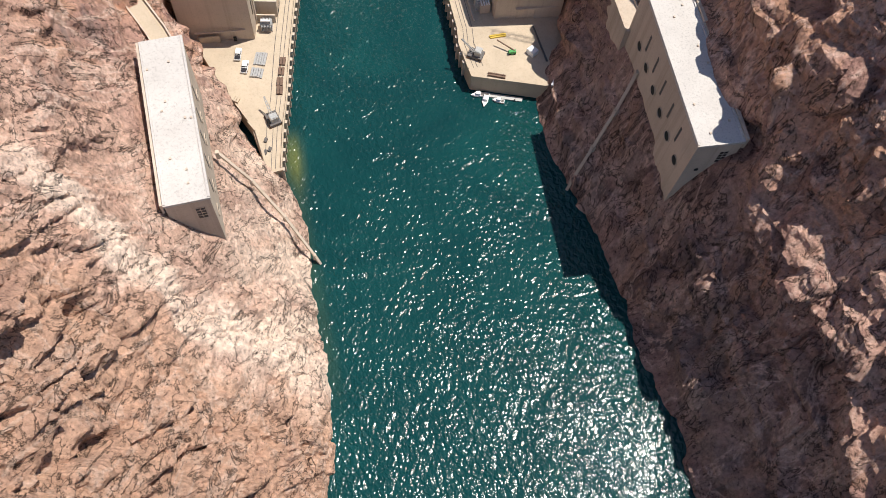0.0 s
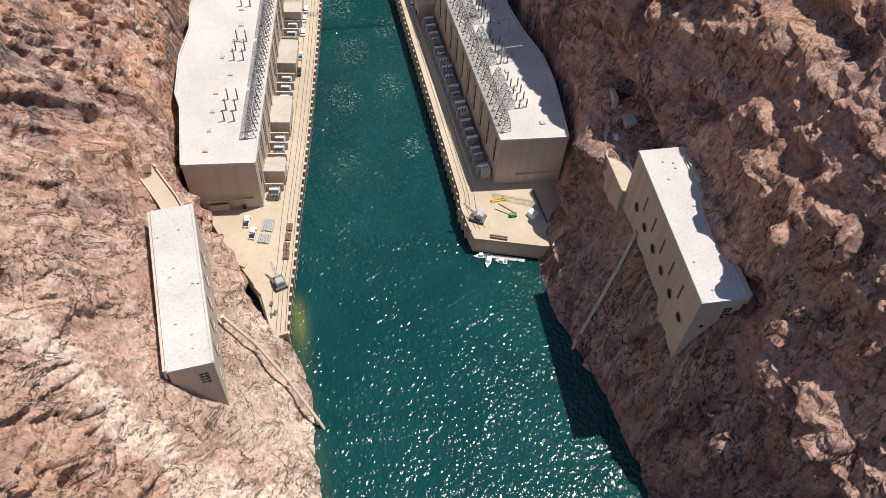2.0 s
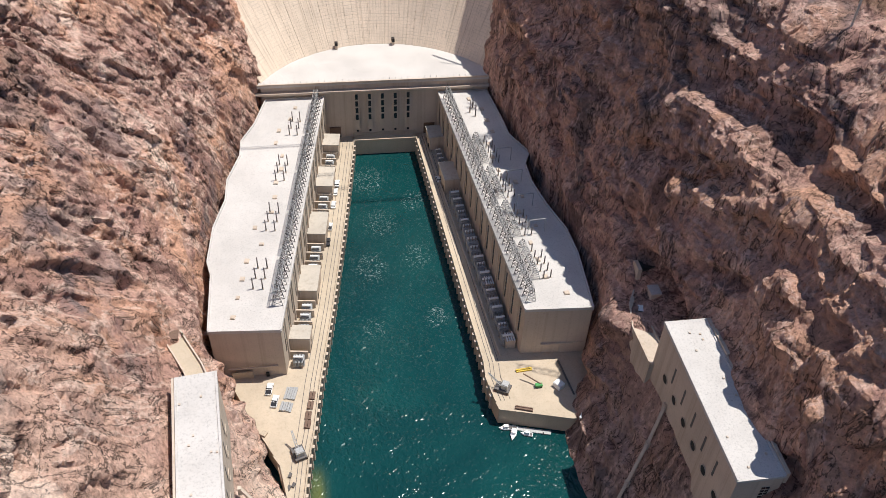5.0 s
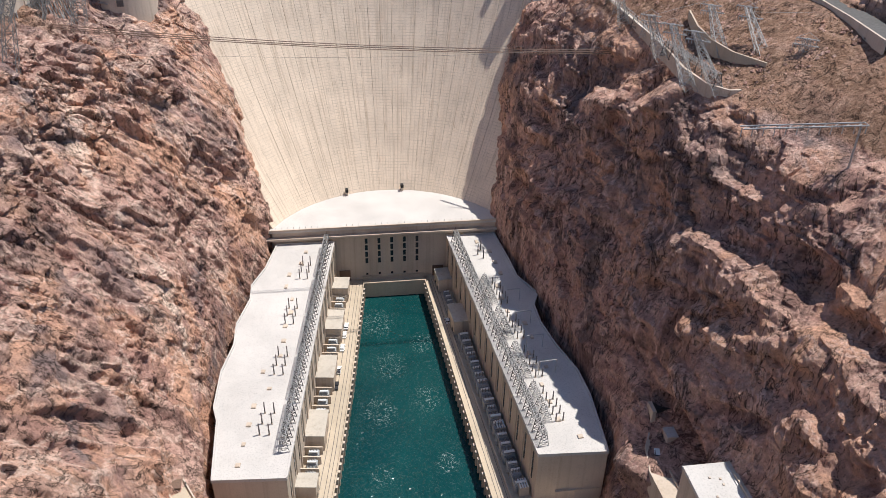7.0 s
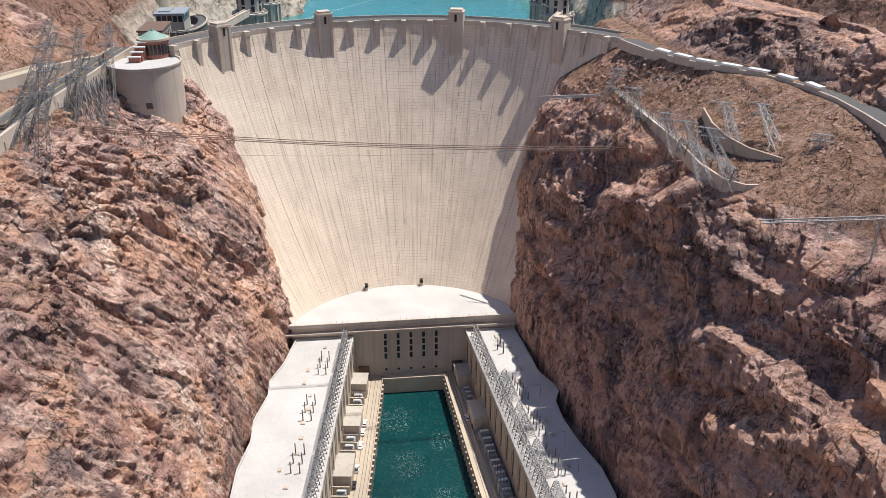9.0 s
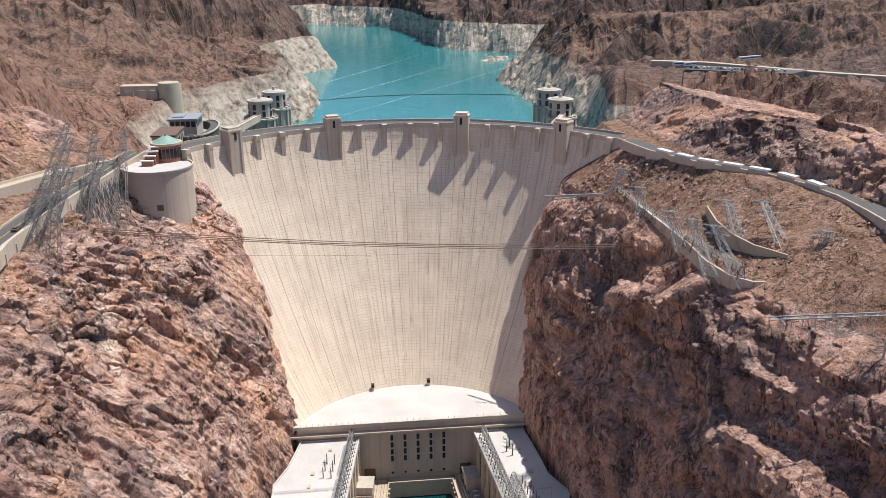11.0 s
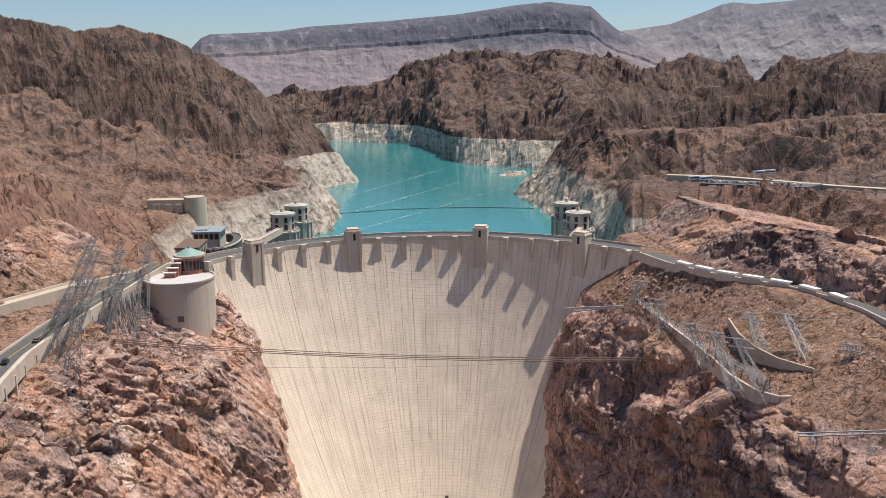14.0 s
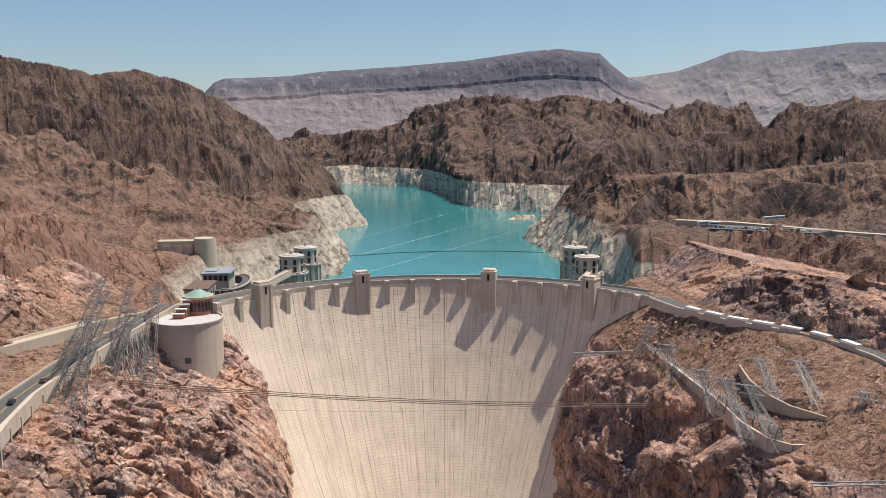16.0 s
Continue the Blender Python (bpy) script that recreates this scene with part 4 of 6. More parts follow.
west, wa, wway, winn, wturn = wing("long concrete powerhouse wing with a white roof, west bank", W_ROOF, ((-25, 217), (-4, 381)), -1)
east, ea, eway, einn, eturn = wing("long concrete powerhouse wing with a white roof, east bank", E_ROOF, ((70, 217.5), (57, 381)), 1)
Solid().box(-46, -38, 216.7, 217.1, 8.5, 12.2).done("roller_door", CONCRETE_TAN, west)
Solid().box(-47, -28, 216.6, 217.1, 14.2, 14.7).done("ledge", CONCRETE, west)
Solid().box(-33, -31.8, 216.7, 217.1, 8.5, 10.8).done("door", DARK, west)
Solid().box(86, 95, 216.2, 217.0, 8.5, 14).done("roller_door", CONCRETE, east, "large grey roller door")
Solid().box(78, 96, 215.8, 217.2, 14.2, 14.7).done("ledge", CONCRETE, east)

# the centre under the dam
centre = thing("powerhouse_centre", "concrete central powerhouse with a white curved roof below the dam", "powerhouse", (25, 384, 8.5))
arc = [(CX + 76 * math.sin(radians(a)), CY + 76 * math.cos(radians(a))) for a in range(-46, 47, 4)]
Solid().prism([(-36, 382), (84, 382)] + arc[::-1], 7.5, 41.2).done("wall", CONCRETE, centre)
Solid().prism([(-38, 381.4), (86, 381.4)] + arc[::-1], 41.2, 42.5).done("roof", WHITE_ROOF, centre, "white roof with a curved back edge")
Solid().box(-38, 86, 380.9, 381.7, 42.5, 43.3).done("parapet", CONCRETE, centre)
Solid().box(-39, 87, 379.8, 382, 37.2, 38.3).done("cornice", CONCRETE, centre, "pale concrete cornice")
for i in range(5):
    x = 13.2 + i * 6.9
    pn = Solid().box(x - 1.5, x + 1.5, 381.3, 382, 13, 37).done("window_bay", CONCRETE, centre)
    for j in range(4):
        Solid().box(x - 0.75, x + 0.75, 381.1, 381.5, 19.5 + j * 4.2, 22.6 + j * 4.2).done("window", GLASS, pn)
    Solid().box(x - 0.6, x + 0.6, 381.6, 382.1, 11.5, 14.0).done("low_window", GLASS, centre)
for x in (1.0, 52.5):
    Solid().box(x - 3, x + 3, 381.4, 382.1, 8.5, 15).done("roller_door", RUST, centre, "brown roller door")
for i in range(38):
    x = -34 + i * 3.1
    Solid().box(x - 0.08, x + 0.08, 382.2, 382.4, 42.5, 44.2).done("rail_post", STEEL, centre)
vent_r = face_radius(43.0)
for a in (-18, 9):
    v = thing("toe_vent", "small dark vent hood at the foot of the dam face", "vent", (CX + (vent_r - 1.2) * math.sin(radians(a)), CY + (vent_r - 1.2) * math.cos(radians(a)), 42.5), "toe vents")
    x, y, _ = v.location
    Solid().box(x - 0.7, x + 0.7, y - 0.7, y + 1.4, 42.5, 44.6).done("stem", CONCRETE, v)
    Solid().box(x - 0.85, x + 0.85, y - 0.9, y + 1.4, 44.6, 46.4).done("hood", DARK, v)


# ---- steel on the roofs ----
def mast(x, y, z, h, w=0.16):
    """A bus support: thin post with a stack of insulator sheds and a cap."""
    t = thing("insulator_post", "slim dark insulator post standing on the roof", "insulator", (x, y, z), "insulator posts")
    Solid().box(x - 0.4, x + 0.4, y - 0.4, y + 0.4, z, z + 0.35).done("footing", CONCRETE, t)
    Solid().bar((x, y, z), (x, y, z + h * 0.5), w * 1.6).done("post", STEEL_DARK, t)
    s = Solid()
    for i in range(5):
        s.tube(x, y, z + h * (0.5 + 0.1 * i), z + h * (0.56 + 0.1 * i), 0.32, 0.2, 8)
    s.done("sheds", PORCELAIN, t)
    return t


def gantry(a, b, z, h, bays, label, depth=3.4, w=0.2, group="roof gantries"):
    """A lattice gantry of portal frames from a to b: legs, top beams, diagonals, with tapered heads."""
    a, b = Vector((*a, z)), Vector((*b, z))
    way = (b - a) / bays
    side = Vector((-way.y, way.x, 0)).normalized() * depth / 2
    up = Vector((0, 0, h))
    g = thing("steel_gantry", label, "gantry", tuple(a), group)
    for i in range(bays + 1):
        c = a + way * i
        s = Solid()
        for sg in (-1, 1):
            s.bar(c + side * sg, c + side * sg * 0.35 + up, w)
        for k in range(4):
            f0, f1 = k / 4, (k + 1) / 4
            w0, w1 = 1 - 0.65 * f0, 1 - 0.65 * f1
            s.bar(c + side * w0 + up * f0, c - side * w1 + up * f1, w * 0.6).bar(c - side * w0 + up * f0, c + side * w1 + up * f1, w * 0.6).bar(c - side * w1 + up * f1, c + side * w1 + up * f1, w * 0.6)
        s.bar(c + up, c + up * 1.22, w * 0.7)
        s.done("frame", STEEL_DARK if i % 3 else STEEL, g)
    for i in range(bays):
        c, d = a + way * i, a + way * (i + 1)
        s = Solid()
        for f in (0.72, 1.0):
            for sg in (-1, 1):
                s.bar(c + side * sg * 0.45 + up * f, d + side * sg * 0.45 + up * f, w * 0.7)
        for k in range(4):
            u0, u1 = c + (d - c) * k / 4, c + (d - c) * (k + 1) / 4
            s.bar(u0 + side * 0.45 + up * 0.72, u1 + side * 0.45 + up, w * 0.5).bar(u0 - side * 0.45 + up, u1 - side * 0.45 + up * 0.72, w * 0.5).bar(u0 + side * 0.45 + up, u1 - side * 0.45 + up, w * 0.5)
        s.done("beam", STEEL, g)
    return g


for i in range(5):
    a, b = wa + wway * (13 + i * 30) + winn * 3.0, wa + wway * (13 + i * 30 + 27) + winn * 3.0
    gantry((a.x, a.y), (b.x, b.y), 34.5, 8.0, 7, "grey lattice gantry along the roof edge, west wing", 4.4, 0.24)
    a, b = ea + eway * (4 + i * 31) + einn * 3.2, ea + eway * (4 + i * 31 + 29) + einn * 3.2
    gantry((a.x, a.y), (b.x, b.y), 34.5, 7.5, 7, "grey lattice gantry along the roof edge, east wing", 4.2, 0.24)
for i, (s0, o0) in enumerate(((22, 10), (57.5, 10.2), (93, 11), (130, 9.5))):
    for r in range(3):
        for c in range(2):
            q = wa + wway * (s0 + r * 6) + winn * (o0 + c * 3.8)
            mast(q.x, q.y, 34.5, 6.2, 0.3)
for i in range(4):
    s0 = 16 + i * 27
    q, r = ea + eway * s0 + einn * 8.5, ea + eway * (s0 + 19) + einn * 8.5
    gantry((q.x, q.y), (r.x, r.y), 34.5, 5.2, 4, "grey bus frame in the middle of the east roof", 4.6, 0.2, "bus frames")
    for j in range(9):
        m0 = ea + eway * (s0 + (j % 5) * 4.2) + einn * (12.3 + 3.0 * (j // 5))
        mast(m0.x, m0.y, 34.5, 4.6, 0.26)
for s0, o0 in ((142, 12), (138, 14), (146, 14.5)):
    q = ea + eway * s0 + einn * o0
    mast(q.x, q.y, 34.5, 7, 0.36)
for s0 in (44, 62, 80, 98):
    q = ea + eway * s0 + einn * 14
    g = thing("pipe_portal", "light steel portal frame over the east roof", "portal frame", (q.x, q.y, 34.5), "pipe portals")
    r = q + einn * 7.5
    for e in (q, r):
        Solid().bar((e.x, e.y, 34.5), (e.x, e.y, 42), 0.25).done("leg", STEEL, g)
    Solid().bar((q.x, q.y, 42), (r.x, r.y, 42), 0.3).done("beam", STEEL, g)


# ---- transformer bays on the decks ----
def transformer(c, turn, label, scale=1.0):
    t = thing("transformer", label, "transformer", tuple(c), "transformers")
    m = pose(c[0], c[1], c[2], 0, 0, turn) @ Matrix.Scale(scale, 4)
    Solid().box(-1.9, 1.9, -1.3, 1.3, 0.3, 3.4, m).box(-1.6, 1.6, -1.0, 1.0, 3.4, 3.8, m).done("tank", TRANSFORMER, t)
    Solid().box(-2.1, 2.1, -1.5, 1.5, 0, 0.3, m).done("plinth", CONCRETE, t)
    for sg in (-1, 1):
        s = Solid()
        for i in range(7):
            s.box(-1.6 + i * 0.5, -1.4 + i * 0.5, sg * 1.3 - 0.01, sg * 2.0, 0.7, 3.0, m)
        s.done("radiator", TRANSFORMER, t)
    for i in (-1, 0, 1):
        Solid().tube(i * 1.1, 0, 3.8, 5.6, 0.22, 0.12, 8, m).done("bushing", PORCELAIN, t)
    Solid().tube(0, 0, -1.6, 1.6, 0.42, 0.42, 10, m @ pose(0, 0.7, 4.6, 0, 90, 0)).done("conservator", WHITE_PAINT, t)
    return t


def hut(ring_m, label, l, d, h):
    e = thing("switch_house", label, "switch house", ring_m.translation, "switch houses")
    Solid().box(0, l, -d, 0, 0, h, ring_m).done("wall", CONCRETE, e)
    Solid().box(-0.3, l + 0.3, -d - 0.3, 0, h, h + 0.5, ring_m).done("roof", PALE_CONCRETE, e)
    Solid().box(l * 0.2, l * 0.2 + 1.6, -d - 0.06, -d, 0, 2.6, ring_m).done("door", DARK, e)
    Solid().box(l * 0.6, l * 0.6 + 2.2, -d - 0.06, -d, 1.4, 3.2, ring_m).done("window", GLASS, e)
    return e


for s0 in (11.5, 39, 76, 112, 147):
    c = wa + wway * s0
    long = 7 if s0 < 20 else (15.5 if s0 < 140 else 10)
    hut(pose(c.x, c.y, 8.5, 0, 0, wturn), "tan concrete switch house with pale roof, west deck", long, 8.2, 8.2)
for i, s0 in enumerate((22, 28.5, 34, 59, 65, 71, 96, 102, 108, 132, 138, 143, 5.5)):
    c = wa + wway * s0 - winn * 4.3
    transformer((c.x, c.y, 8.5), wturn + 90, "grey oil-filled transformer in a walled bay, west deck", 1.15)
    e = wa + wway * (s0 + 3.1)
    tagged(Solid().box(-0.3, 0.3, -7.6, 0, 0, 4.2, pose(e.x, e.y, 8.5, 0, 0, wturn)).done("fire_wall", CONCRETE), "tan concrete fire wall between transformers", "wall", "fire walls")
for s0, l in ((110, 15), (148, 11)):
    c = ea + eway * s0
    e = hut(pose(c.x, c.y, 8.5, 0, 0, eturn) @ Matrix.Scale(-1, 4, (0, 1, 0)), "grey concrete switch house with pale roof, east deck", l, 7.5, 8.0)
k = random.Random(8)
for i in range(19):
    s0 = 7 + i * 5.4
    c = ea + eway * s0 - einn * 4.0
    transformer((c.x, c.y, 8.5), eturn + 90 + k.choice((0, 180)), "dark grey oil-filled transformer in shade, east deck", k.uniform(1.1, 1.4))
for i in range(5):
    c = ea + eway * (128 + i * 4) - einn * 4.0
    transformer((c.x, c.y, 8.5), eturn + 90, "dark grey oil-filled transformer in shade, east deck", 0.8)
wall_line = Solid()
a, b = ea - einn * 8.3, ea + eway * 162 - einn * 8.3
tagged(wall_line.bar((a.x, a.y, 9.4), (b.x, b.y, 9.4), 0.5).bar((a.x, a.y, 8.9), (b.x, b.y, 8.9), 0.5).done("bay_wall", CONCRETE), "low concrete wall in front of the transformer bays", "wall")
for s0 in (6, 40):
    c = ea + eway * s0 - einn * 3
    f = thing("cooler_bank", "bank of pale blue cooler tubes beside the wing", "cooler", (c.x, c.y, 8.5), "cooler banks")
    m = pose(c.x, c.y, 8.5, 0, 0, eturn)
    Solid().box(-2.5, 2.5, -2, 2, 0, 4.4, m).done("base", CONCRETE, f)
    for i in range(4):
        Solid().box(-2.4, 2.4, -1.8 + i * 1.0, -1.3 + i * 1.0, 4.4, 4.9, m).done("tube", WHITE_PAINT, f)


# ---- vehicles and yard clutter ----
def car(x, y, z, turn, paint, label, truck=False, l=4.8):
    c = thing("pickup_truck" if truck else "car", label, "truck" if truck else "car", (x, y, z), "parked vehicles")
    m = pose(x, y, z, 0, 0, turn)
    w, h = l * 0.205, 0.95
    Solid().box(-l / 2, l / 2, -w, w, 0.35, h, m).box(-l / 2 + 0.1, l / 2 - 0.15, -w + 0.05, w - 0.05, h, h + 0.1, m).done("body", paint, c)
    x0, x1 = (-0.1 * l, 0.22 * l) if truck else (-0.36 * l, 0.2 * l)
    v = [m @ Vector(p) for p in ((x0, -w + 0.08, h), (x1 + 0.5, -w + 0.08, h), (x1 + 0.5, w - 0.08, h), (x0, w - 0.08, h), (x0 + 0.3, -w + 0.25, h + 0.6), (x1, -w + 0.25, h + 0.6), (x1, w - 0.25, h + 0.6), (x0 + 0.3, w - 0.25, h + 0.6))]
    f = [(3, 2, 1, 0), (4, 5, 6, 7), (0, 1, 5, 4), (1, 2, 6, 5), (2, 3, 7, 6), (3, 0, 4, 7)]
    cab = mesh_object("cabin", v, f, GLASS, c, "dark glazed cabin")
    top = [m @ Vector(p) for p in ((x0 + 0.25, -w + 0.22, h + 0.6), (x1 + 0.05, -w + 0.22, h + 0.6), (x1 + 0.05, w - 0.22, h + 0.6), (x0 + 0.25, w - 0.22, h + 0.6))]
    Solid().add(top + [p + Vector((0, 0, 0.07)) for p in top], f).done("roof_panel", paint, cab)
    if truck:
        Solid().box(-l / 2 + 0.15, -0.12 * l, -w + 0.12, w - 0.12, h + 0.1, h + 0.13, m).done("load_bed", BLACK_PAINT, c)
    for sx in (-0.31, 0.31):
        for sy in (-1, 1):
            Solid().tube(0, 0, -0.12, 0.12, 0.36, 0.36, 12, m @ pose(sx * l, sy * (w - 0.05), 0.36, 90, 0, 0)).done("wheel", RUBBER, c)
    return c


for x, y, p, lab, tr in ((-6.3, 294.4, BLACK_PAINT, "black pickup truck parked on the river deck", True), (-4.8, 305.5, WHITE_PAINT, "white pickup truck parked on the river deck", True),
                         (-2.5, 322, WHITE_PAINT, "white car parked on the river deck", False), (-1.2, 332.2, WHITE_PAINT, "white car parked on the river deck", False), (0.0, 339.2, WHITE_PAINT, "white car parked on the river deck", False)):
    car(x, y, 8.5, wturn, p, lab, tr, 5.4)
car(-31.8, 209.8, 8.5, 80, WHITE_PAINT, "white pickup truck with a dark bed on the yard", True, 5.8)
car(-29.6, 203.6, 8.5, 78, WHITE_PAINT, "white pickup truck with a dark bed on the yard", True, 5.8)
car(52.0, 338, 8.5, 95, WHITE_PAINT, "white car parked on the east deck", False)
car(54.5, 330, 8.5, 95, BLACK_PAINT, "dark car parked on the east deck", False)


def stack(name, label, cat, cx, cy, z, turn, n, l, w, mat, group=""):
    t = thing(name, label, cat, (cx, cy, z), group)
    m = pose(cx, cy, z, 0, 0, turn)
    kk = random.Random(int(cx * 10 + cy))
    for i in range(n):
        o = (i - (n - 1) / 2) * w * 1.15
        Solid().box(-l / 2 + kk.uniform(0, 0.3), l / 2 - kk.uniform(0, 0.3), o - w / 2, o + w / 2, 0, kk.uniform(0.5, 1.0), m).done("length", mat, t)
    return t


stack("steel_racks", "rows of grey steel frames laid on the yard", "steel stock", -23.5, 207, 8.5, 76, 5, 6, 0.8, STEEL, "steel stock")
stack("steel_racks", "rows of grey steel frames laid on the yard", "steel stock", -25.2, 200.5, 8.5, 76, 5, 4.5, 0.8, STEEL, "steel stock")
for x, y in ((-15.2, 205), (-16.0, 200.5), (-16.9, 195.5), (-17.2, 191.5)):
    stack("stop_log", "dark brown stop logs stacked at the quay edge", "stop logs", x, y, 8.5, 82, 2, 4.0, 1.0, RUST, "stop logs")
stack("timber_stack", "small timber stack beside the retaining wall", "timber", -37.3, 193.5, 8.5, 100, 3, 4, 0.5, RUST)
stack("timber_stack", "weathered crates on the yard corner", "crates", -33.6, 189.2, 8.5, 60, 3, 2.4, 0.8, CONCRETE_TAN)
for x, y in ((-23.8, 170), (-22.6, 166), (-24.2, 165)):
    stack("plate_stack", "dark steel plates lying on the quay", "steel plates", x, y, 8.5, 70, 2, 2.2, 0.5, STEEL_DARK, "steel plates")


def yard_crane(x, y, z, turn, label):
    c = thing("yard_crane", label, "crane", (x, y, z), "yard cranes")
    m = pose(x, y, z, 0, 0, turn)
    Solid().box(-3, 3, -2.2, 2.2, 0.6, 1.6, m).done("chassis", STEEL_DARK, c)
    Solid().box(-2.2, 0.5, -1.5, 1.5, 1.6, 4.0, m).box(-2.0, 0.3, -1.3, 1.3, 4.0, 4.3, m).done("cab", STEEL, c)
    s = Solid()
    for sg in (-0.5, 0.5):
        s.bar(m @ Vector((0.6, sg, 2)), m @ Vector((6.5, sg * 0.4, 7)), 0.25)
    for i in range(6):
        f = i / 6
        s.bar(m @ Vector((0.6 + 5.9 * f, -0.5 + 0.3 * f, 2 + 5 * f)), m @ Vector((0.6 + 5.9 * (f + 1 / 6), 0.5 - 0.3 * f, 2 + 5 * (f + 1 / 6))), 0.14)
    s.done("boom", STEEL, c)
    for sx in (-1, 1):
        for sy in (-1, 1):
            Solid().box(sx * 2.4 - 0.6, sx * 2.4 + 0.6, sy * 2.0 - 0.4, sy * 2.0 + 0.4, 0, 0.8, m).done("bogie", RUST, c)


yard_crane(-20.5, 178.5, 8.5, 110, "grey rail crane with a lattice boom on the quay")
yard_crane(59.5, 200, 8.5, 150, "grey rail crane on the east quay corner")
green = thing("green_lift", "small green lift truck on the east yard", "lift truck", (74, 199.5, 8.5))
Solid().box(72.6, 75.4, 198.9, 200.3, 8.9, 10.2).done("body", GREEN_PAINT, green)
Solid().bar((75, 199.6, 10.1), (68.5, 204.5, 11.5), 0.4).done("boom", RUST, green)
for dx in (-1, 1):
    for dy in (-0.6, 0.6):
        Solid().tube(0, 0, -0.15, 0.15, 0.42, 0.42, 10, pose(74 + dx, 199.6 + dy, 8.92, 90, 0, 0)).done("wheel", RUBBER, green)
stack("yellow_beam", "yellow lifting beams on the yard", "lifting beam", 70, 208.5, 8.5, 5, 2, 7, 0.6, YELLOW_PAINT)
stack("pipe_stack", "brown pipes laid along the quay edge", "pipes", 66, 189.5, 8.5, -18, 3, 7, 0.45, RUST)
stack("rail_stack", "steel rails laid across the yard", "rails", 86, 203, 8.5, 97, 2, 18, 0.25, STEEL_DARK)
tank = thing("white_tank", "white box container on the east yard", "container", (82, 199, 8.5))
Solid().box(-1.6, 1.6, -1.8, 1.8, 0, 2.2, pose(82, 199, 8.5, 0, 0, 35)).box(-1.4, 1.4, -1.6, 1.6, 2.2, 2.4, pose(82, 199, 8.5, 0, 0, 35)).done("box", WHITE_PAINT, tank)
for x, y in ((91, 196), (92.5, 199), (92.5, 191), (91.5, 188.5)):
    b = thing("waste_bin", "dark green waste bin by the rock", "bin", (x, y, 8.5), "waste bins")
    Solid().box(x - 0.9, x + 0.9, y - 0.7, y + 0.7, 8.5, 10).done("body", BLACK_PAINT, b)
    Solid().box(x - 1.0, x + 1.0, y - 0.8, y + 0.8, 10, 10.15).done("lid", STEEL_DARK, b)
for i, (x, y, tn) in enumerate(((87.5, 182.3, 55), (89.5, 182.2, 60))):
    b = thing("white_hut", "small white hut at the end of the quay", "hut", (x, y, 8.5), "white huts")
    m = pose(x, y, 8.5, 0, 0, tn)
    Solid().box(-1.5, 1.5, -0.9, 0.9, 0, 2.4, m).done("wall", WHITE_PAINT, b)
    Solid().box(-1.7, 1.7, -1.1, 1.1, 2.4, 2.6, m).done("roof", WHITE_PAINT, b)


def boat(x, y, turn, l):
    b = thing("boat", "small white motor boat moored below the quay", "boat", (x, y, 0), "boats")
    m = pose(x, y, 0, 0, 0, turn)
    w = l * 0.17
    hull = [(-l / 2, -w), (l * 0.15, -w), (l / 2, 0), (l * 0.15, w), (-l / 2, w)]
    lo = [m @ Vector((px * 0.9, py * 0.75, -0.3)) for px, py in hull]
    hi = [m @ Vector((px, py, 0.8)) for px, py in hull]
    Solid().add(lo + hi, [(4, 3, 2, 1, 0), (5, 6, 7, 8, 9)] + [(i, (i + 1) % 5, (i + 1) % 5 + 5, i + 5) for i in range(5)]).done("hull", WHITE_PAINT, b)
    Solid().box(-l * 0.2, l * 0.12, -w * 0.7, w * 0.7, 0.8, 2.0, m).done("cabin", WHITE_PAINT, b)
    Solid().box(-l * 0.45, -l * 0.24, -w * 0.75, w * 0.75, 0.78, 0.86, m).done("cockpit", STEEL_DARK, b)


boat(61.5, 184.5, 250, 7)
boat(58.8, 187.3, 175, 5.5)
boat(66.5, 183.6, 160, 5)
pontoon = thing("pontoon", "floating pontoon below the quay wall", "pontoon", (70, 184, 0))
Solid().box(-9, 9, -0.9, 0.9, -0.3, 0.5, pose(67.5, 185.5, 0, 0, 0, -16)).done("float", STEEL, pontoon)
for dx in (-6, 0, 6):
    Solid().box(dx - 0.2, dx + 0.2, -1.1, -0.8, -0.5, 1.4, pose(67.5, 185.5, 0, 0, 0, -16)).done("pile", STEEL_DARK, pontoon)


